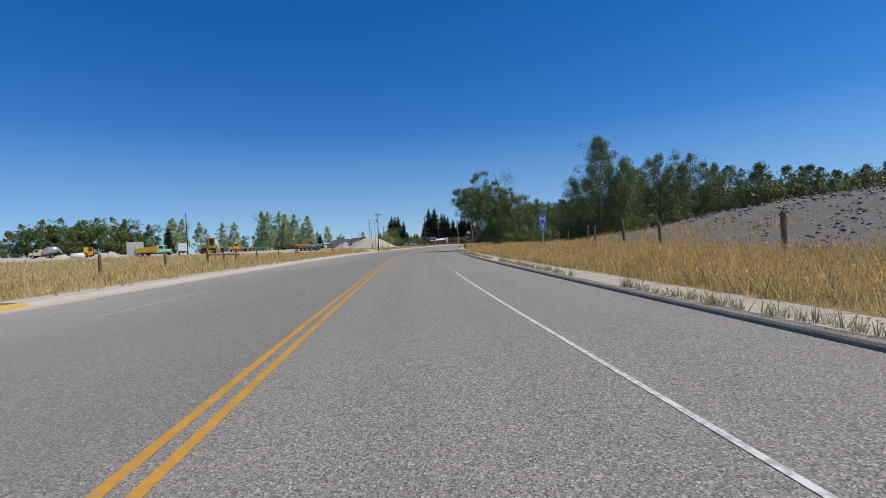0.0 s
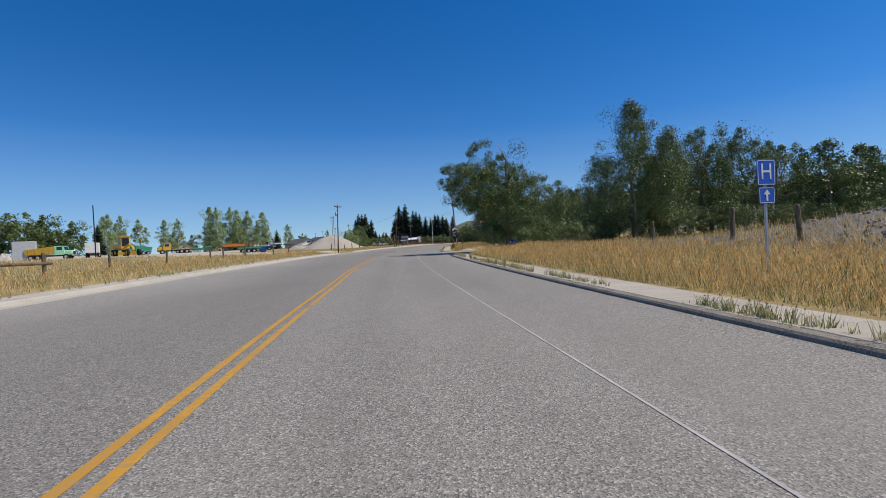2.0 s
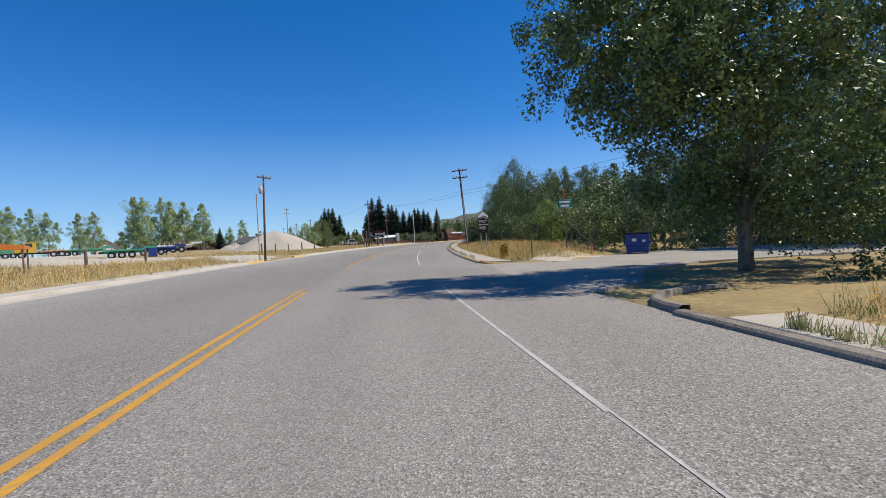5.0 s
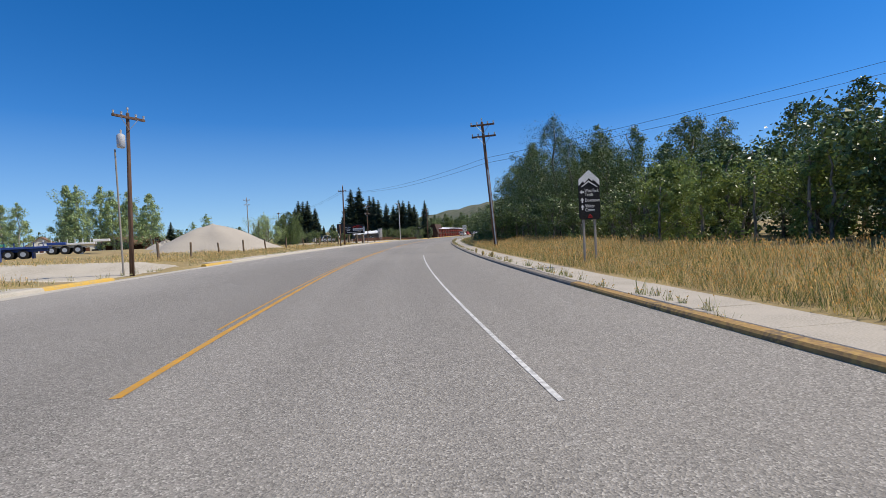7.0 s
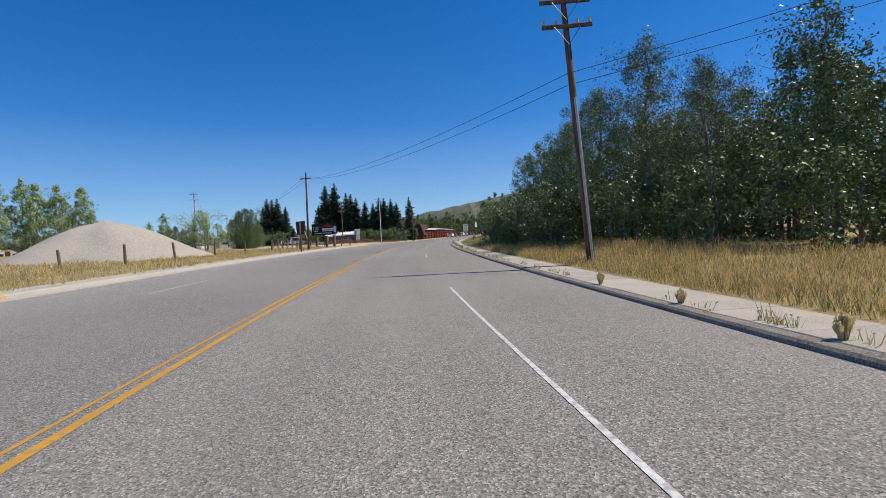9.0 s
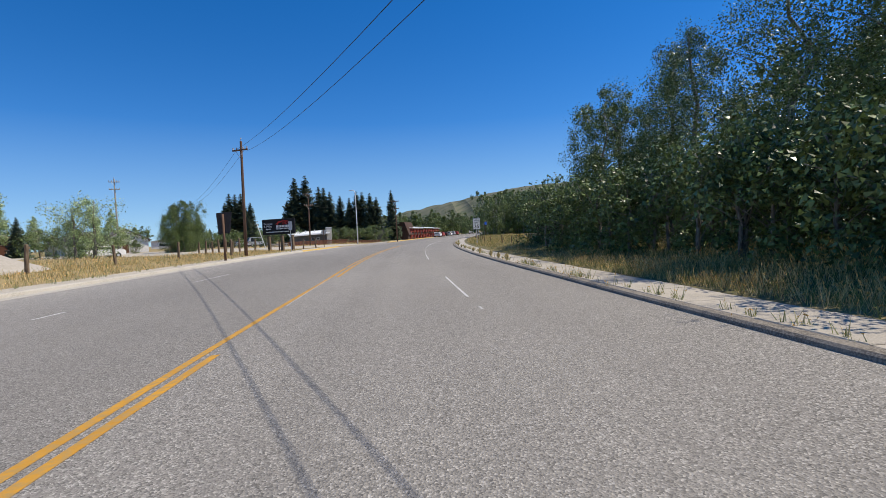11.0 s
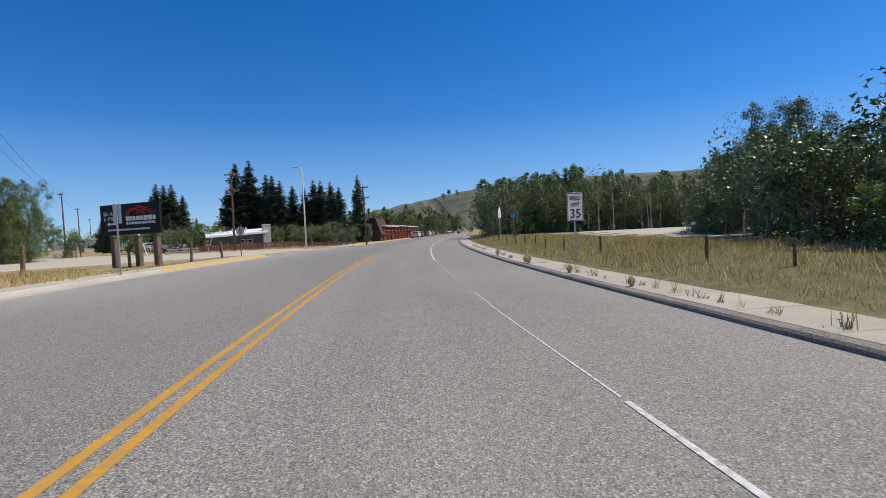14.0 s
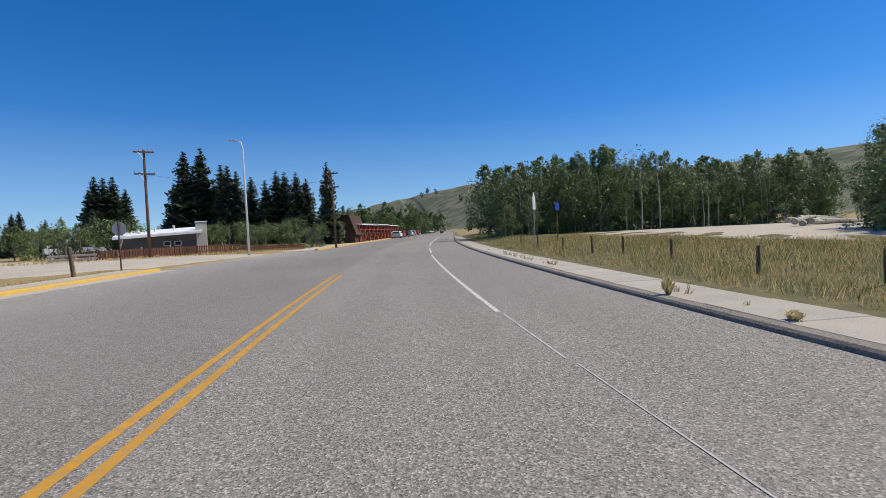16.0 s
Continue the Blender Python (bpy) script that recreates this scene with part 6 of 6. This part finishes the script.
CARS = [(252, -5.4, OFFWHITE, "white car parked by the hotel"), (259, -5.4, REDCAR, "red car parked by the hotel"), (266, -5.2, BLACKPLASTIC, "black car parked by the hotel"), (276, -5.2, OFFWHITE, "white car parked by the hotel"), (286, -5.2, SILVER, "silver car parked by the hotel"), (297, -5.2, REDCAR, "red car parked by the hotel")]
for y, d, m, lb in CARS:
    car(at(y, d), heading(y) + 90, m, lb)
car(at(330, -1.9), heading(330) - 90, OFFWHITE, "white van in the far lane", True, "van")
car(at(352, -1.9), heading(352) - 90, BLACKPLASTIC, "dark car in the far lane")
for x, y, m, lb in ((-15.5, 226, OFFWHITE, "white car parked on the side street"), (-13.3, 224, SILVER, "silver car parked on the side street"), (-24, 176, OFFWHITE, "white car parked beyond the grass"), (-28, 185, OFFWHITE, "white car parked beyond the grass")):
    car(by_x(x, y, 0.02 if x > -15 else 0), random.uniform(20, 60), m, lb, van=(m is SILVER))
t = thing("guard_rail", "low grey rail at the side street's corner", "rail", by_x(-8.2, 199.6), 12)
for z in (0.25, 0.55):
    part("beam", Shape().box((1.4, 0, z), (3.2, 0.06, 0.16), ch=0.02), GREYPOLE, t)
for x in (0, 1.4, 2.8):
    part("post", Shape().box((x, 0.07, 0.3), (0.12, 0.1, 0.8), ch=0.01), GREYPOLE, t)
# felled logs at the far side of the lot
for i in range(7):
    a = by_x(43.5 + random.uniform(-2.5, 3.5), 177 + random.uniform(-1.2, 1.2))
    lump("felled_log", Shape().tube([(-1.8, 0, 0), (0, 0.05, 0.02), (1.9, -0.05, 0)], [0.2, 0.18, 0.13], 9), BARKLOG, "pale felled log at the lot's edge", "log", pose(a[0], a[1], 0.6 + 0.13 * (i % 3), 0, random.uniform(-4, 4), random.uniform(-30, 30)), group="logs by the parking lot")

# ---- grasses and weeds ----
def blades(name, label, y, d, h, w, mats, idx_p, rg, lift=0.0, lean=0.28, head=0.5, category="grass"):
    """Bent grass blades rooted at (y, d), some with seed heads."""
    n = len(y)
    x = cx(y) + d * sec(y)
    z = gz(d, y) + lift - 0.03
    p = np.stack([x, y, z], 1)
    a = rg.random(n) * 6.283
    s = np.stack([np.cos(a), np.sin(a), np.zeros(n)], 1) * (w * (0.7 + 0.6 * rg.random(n)))[:, None]
    b = rg.random(n) * 6.283
    L = (lean * (0.25 + rg.random(n)) * h)[:, None] * np.stack([np.cos(b), np.sin(b), np.zeros(n)], 1)
    up = np.stack([np.zeros(n), np.zeros(n), h], 1)
    m1 = p + up * 0.55 + L * 0.4
    tp = p + up * 0.97 + L
    v = np.stack([p - s, p + s, tp + s * 0.3, tp - s * 0.3], 1).reshape(-1, 3)
    f = np.arange(n * 4).reshape(-1, 4)
    idx = (rg.random(n) < idx_p).astype(int)
    mi = idx
    k = np.nonzero((rg.random(n) < head) & (mi == 0))[0]
    hb = tp[k] - (tp[k] - m1[k]) * 0.3
    ht = tp[k] + (tp[k] - m1[k]) * 0.12
    hs = s[k] * 2.1
    hv = np.stack([hb, (hb + ht) / 2 + hs, ht, (hb + ht) / 2 - hs], 1).reshape(-1, 3)
    hf = np.arange(len(k) * 4).reshape(-1, 4) + len(v)
    me = arrays(name, np.concatenate([v, hv]), np.concatenate([f, hf]), mats, np.concatenate([idx, np.full(len(k), 2)]))
    return tagged(new(name, me), label, category, kind="stuff")


def scatter(n, y0, y1, d0, d1, rg, spread=0.07, per=7, edge=0.0):
    """Tufts of blades over a stretch; edge: how ragged the near rim is."""
    k = n // per
    ty, td = rg.uniform(y0, y1, k), rg.uniform(d0, d1, k)
    td = td + edge * np.sin(ty * 0.9) * np.sin(ty * 0.37 + 1)
    return np.repeat(ty, per) + rg.normal(size=k * per) * spread, np.repeat(td, per) + rg.normal(size=k * per) * spread


def stand(name, label, parts_, mats, green, head=0.5, lean=0.28, seed=1, spread=0.13, per=5):
    rg = np.random.default_rng(seed)
    Y, D, Hh, Ww = [], [], [], []
    for n, y0, y1, d0, d1, h, w in parts_:
        y, d = scatter(n, y0, y1, d0, d1, rg, spread, per, edge=0.12)
        Y.append(y), D.append(d)
        Hh.append(h * (0.45 + 0.75 * rg.random(len(y)) ** 1.5) * (0.85 + 0.22 * np.sin(y * 0.55 + 2 * np.sin(d)) + 0.16 * np.sin(y * 2.3 + d * 3.1)))
        Ww.append(np.full(len(y), w))
    y, d = np.concatenate(Y), np.concatenate(D)
    keep = ((d > 8.02) | (d < -10.2)) & ~((y > 60.5) & (y < 76.9 + np.clip(d - 10.5, 0, 7) * 0.62) & (d > 5) & (d < 40)) & ~((y > 96.5) & (y < 108) & (d < 0))
    return blades(name, label, y[keep], d[keep], np.concatenate(Hh)[keep], np.concatenate(Ww)[keep], mats, green, rg, lean=lean, head=head)


GR = (STRAW, BLADE, SEED)
stand("tall_grass", "tall golden dry grass on the verge", [(72000, -4, 61, 8.0, 13.5, 0.47, 0.0075), (12000, 20, 62, 13, 19, 0.45, 0.008)], GR, 0.16, 0.75, lean=0.5, seed=1)
stand("verge_grass", "short green and straw grass at the pavement edge", [(32000, -4, 61, 8.0, 12.5, 0.27, 0.0055), (22000, 77, 130, 8.0, 11.5, 0.25, 0.006), (16000, -4, 61, 8.0, 9.3, 0.34, 0.0065), (8000, 77, 124, 8.0, 9.2, 0.3, 0.0065)], GR, 0.7, 0.2, lean=0.6, seed=8)
stand("tall_grass", "golden dry grass before the roadside wood", [(48000, 77, 124, 8.0, 13.0, 0.42, 0.0055), (11000, 77, 128, 8.0, 9.2, 0.3, 0.005)], GR, 0.38, 0.6, lean=0.5, seed=2)
stand("verge_grass", "short olive and straw grass below the trees", [(33000, 120, 152, 8.0, 13.0, 0.24, 0.005), (66000, 150, 184, 8.0, 15.5, 0.24, 0.006), (9000, 184, 225, 8.0, 12, 0.24, 0.01)], GR, 0.6, 0.35, lean=0.6, seed=3, spread=0.4, per=3)
stand("tall_grass", "golden dry grass on the field side", [(28000, 6, 96, -15.5, -10.9, 0.42, 0.011), (13000, 6, 96, -30, -15, 0.45, 0.016), (6000, 6, 100, -60, -30, 0.45, 0.03)], GR, 0.24, 0.45, lean=0.5, seed=4)
stand("verge_grass", "short dry grass along the fence posts", [(24000, 108, 166, -14.5, -10.6, 0.26, 0.008), (12000, 108, 160, -26, -14, 0.34, 0.013), (3500, 166, 181, -12.6, -10.6, 0.13, 0.009), (5000, 197, 204, -30, -12, 0.26, 0.02)], GR, 0.35, 0.35, lean=0.55, seed=5)


def weeds(name, label, rows, seed, h, group=""):
    rg = np.random.default_rng(seed)
    ys, ds, hs = [], [], []
    for y, d, k, sc in rows:
        ys.append(y + rg.normal(size=k) * 0.07 * sc), ds.append(d + rg.normal(size=k) * 0.045 * sc)
        hs.append(h * sc * (0.4 + 0.7 * rg.random(k)))
    y, d, hh = map(np.concatenate, (ys, ds, hs))
    n = len(y)
    ob = blades(name, label, y, d, hh, np.full(n, 0.008), (WEED, BLADE, SEED), 0.3, rg, lean=0.5, head=0.35, category="weed")
    me = ob.data
    co = np.empty(len(me.vertices) * 3, np.float32)
    me.vertices.foreach_get("co", co)
    co = co.reshape(-1, 3)
    dd = (co[:, 0] - cx(co[:, 1])) / sec(co[:, 1])
    co[:, 2] += np.where(dd < 0, 0.15 - gz(-11.0, co[:, 1]) * 0 - 0.05, np.where(dd < 7.5, 0.09 - gz(7.0, co[:, 1]), 0.0))
    me.vertices.foreach_set("co", co.ravel())
    return ob


rg = np.random.default_rng(12)
rows = [(y, 6.92 + rg.normal() * 0.07, 16, rg.uniform(0.4, 1.1)) for y in rg.uniform(-4, 60, 760) if math.sin(y * 0.8) + math.sin(y * 0.31 + 1) > -1.0]
rows += [(y, 6.72 + abs(rg.normal()) * 0.12, 22, rg.uniform(0.5, 1.2)) for y in np.concatenate([rg.uniform(121, 135, 46), rg.uniform(81, 90, 22), rg.uniform(88, 104, 20)])]
rows += [(y, 6.9 + rg.normal() * 0.05, 12, rg.uniform(0.4, 1.0)) for y in rg.uniform(79, 178, 300) if math.sin(y * 0.6) + math.sin(y * 0.23) > -0.2]
weeds("kerb_weed", "small grey-green weeds growing in the kerb joint", rows, 13, 0.24)
weeds("kerb_weed", "small grey-green weeds behind the far kerb", [(y, -10.0 - abs(rg.normal()) * 0.3, 14, rg.uniform(0.5, 1.3)) for y in rg.uniform(14, 165, 170)], 14, 0.22)


PALEWEED = mat("pale_weed", (0.72, 0.6, 0.32), 0.8, vary=((0.55, 0.5, 0.25),), scale=3.0, bump=0, island=0.3, thin=0.5)


def tuft(y, d, h, r, m=PALEWEED):
    """A round bushy weed."""
    rg = np.random.default_rng(int(y * 10))
    s = Shape()
    for i in range(90):
        a, e = rg.uniform(0, 6.28), rg.uniform(0.35, 1.0)
        L = h * rg.uniform(0.6, 1.05)
        q = Vector((math.cos(a) * r * (1 - e) * 1.1, math.sin(a) * r * (1 - e) * 1.1, L * (0.55 + 0.45 * e)))
        b = Vector((math.cos(a) * 0.03, math.sin(a) * 0.03, -0.02))
        side = Vector((-math.sin(a), math.cos(a), 0)) * 0.007
        mid = b.lerp(q, 0.5) + Vector((0, 0, 0.06 * L))
        s.add([b - side, b + side, mid + side, q, mid - side], [(0, 1, 2, 4), (4, 2, 3)])
        for k in (0.6, 0.75, 0.9):
            c = mid.lerp(q, (k - 0.5) * 2)
            lx = side * 3.0 + Vector((0, 0, 0.02))
            s.add([c - lx, c + Vector((0, 0, 0.02)), c + lx, c - Vector((0, 0, 0.015))], [(0, 1, 2, 3)])
    return lump("weed_tuft", s, m, "dry bushy weed growing out of the kerb joint", "weed", pose(*at(y, d + float(kerb_shift(y)), 0.085)), group="weeds along the kerb")


for y, d, h, r in [(41.3, 6.9, 0.5, 0.28), (43.2, 6.95, 0.3, 0.2), (45, 6.9, 0.28, 0.2), (51, 6.9, 0.35, 0.25), (97.8, 6.95, 0.3, 0.16), (100.5, 6.9, 0.25, 0.15), (103.5, 6.9, 0.3, 0.16), (131.5, 6.9, 0.3, 0.16), (133.2, 6.9, 0.28, 0.15), (135.2, 6.92, 0.3, 0.16), (138.6, 6.9, 0.35, 0.2),
                   (141.5, 6.9, 0.28, 0.18), (150.5, 6.95, 0.22, 0.16), (154.3, 6.9, 0.38, 0.2), (154.9, 6.95, 0.3, 0.18), (160.0, 6.9, 0.33, 0.2), (157.6, 7.0, 0.12, 0.16), (147.2, 6.95, 0.22, 0.12)]:
    tuft(y, d, h, r)

# ---- stones on the gravel bank ----
rg = np.random.default_rng(31)
k = 5200
sy, sd = rg.uniform(-6, 46, k), 12.2 + 15 * rg.random(k) ** 1.2
ok = sy + 0.25 * sd < 52
sy, sd = sy[ok], sd[ok]
k = len(sy)
c = np.stack([cx(sy) + sd * sec(sy), sy, gz(sd, sy)], 1)
sz = 0.035 + 0.11 * rg.random(k) ** 3
base = np.array([(1, 0, 0), (0, 1, 0), (-1, 0, 0), (0, -1, 0), (0, 0, 0.8), (0, 0, -0.8)], float)
a = rg.random(k) * 6.283
R2 = np.stack([np.stack([np.cos(a), -np.sin(a)], 1), np.stack([np.sin(a), np.cos(a)], 1)], 1)
vv = base[None] * (0.6 + 0.8 * rg.random((k, 6, 1))) * sz[:, None, None]
vv[:, :, :2] = np.einsum("kij,kvj->kvi", R2, vv[:, :, :2])
vv = vv + c[:, None]
tri = np.array([(0, 1, 4), (1, 2, 4), (2, 3, 4), (3, 0, 4), (1, 0, 5), (2, 1, 5), (3, 2, 5), (0, 3, 5)])
tagged(new("bank_stones", arrays("bank_stones", vv.reshape(-1, 3), (np.arange(k)[:, None, None] * 6 + tri[None]).reshape(-1, 3), (STONE,))), "loose grey stones scattered over the gravel bank", "stones", kind="stuff")

# ---- pavement slabs ----
for a, b in ((-6.0, 60.5), (79.5, 232.0)):
    y = a
    while y < b:
        ob = part("slab", slab_mesh, CONCRETE, pavement)
        ob.matrix_basis = Matrix.Translation(at(y, 7.385 + float(kerb_shift(y)), 0.084 + random.uniform(-0.006, 0.006))) @ pose(0, 0, 0, random.uniform(-0.3, 0.3), random.uniform(-0.3, 0.3), heading(y))
        y += 1.5 / float(sec(y))
drape("corner_gravel", [(75.9, 9.8), (76.6, 8.9), (78.2, 9.4), (79.2, 11.5), (79.6, 15.5), (77.6, 15.5), (76.4, 12.5)], GRAVEL, "bare gravelly corner beside the side road", "ground", 0.04)
sheet("pavement_corner", [(76.7, 9.4), (76.9, 7.9), (78.0, 6.9), (80.0, 6.9), (80.0, 8.0), (79.3, 9.6), (78.4, 11.2), (77.0, 11.0)], 0.075, CONCRETE, "worn concrete pavement corner", "pavement")
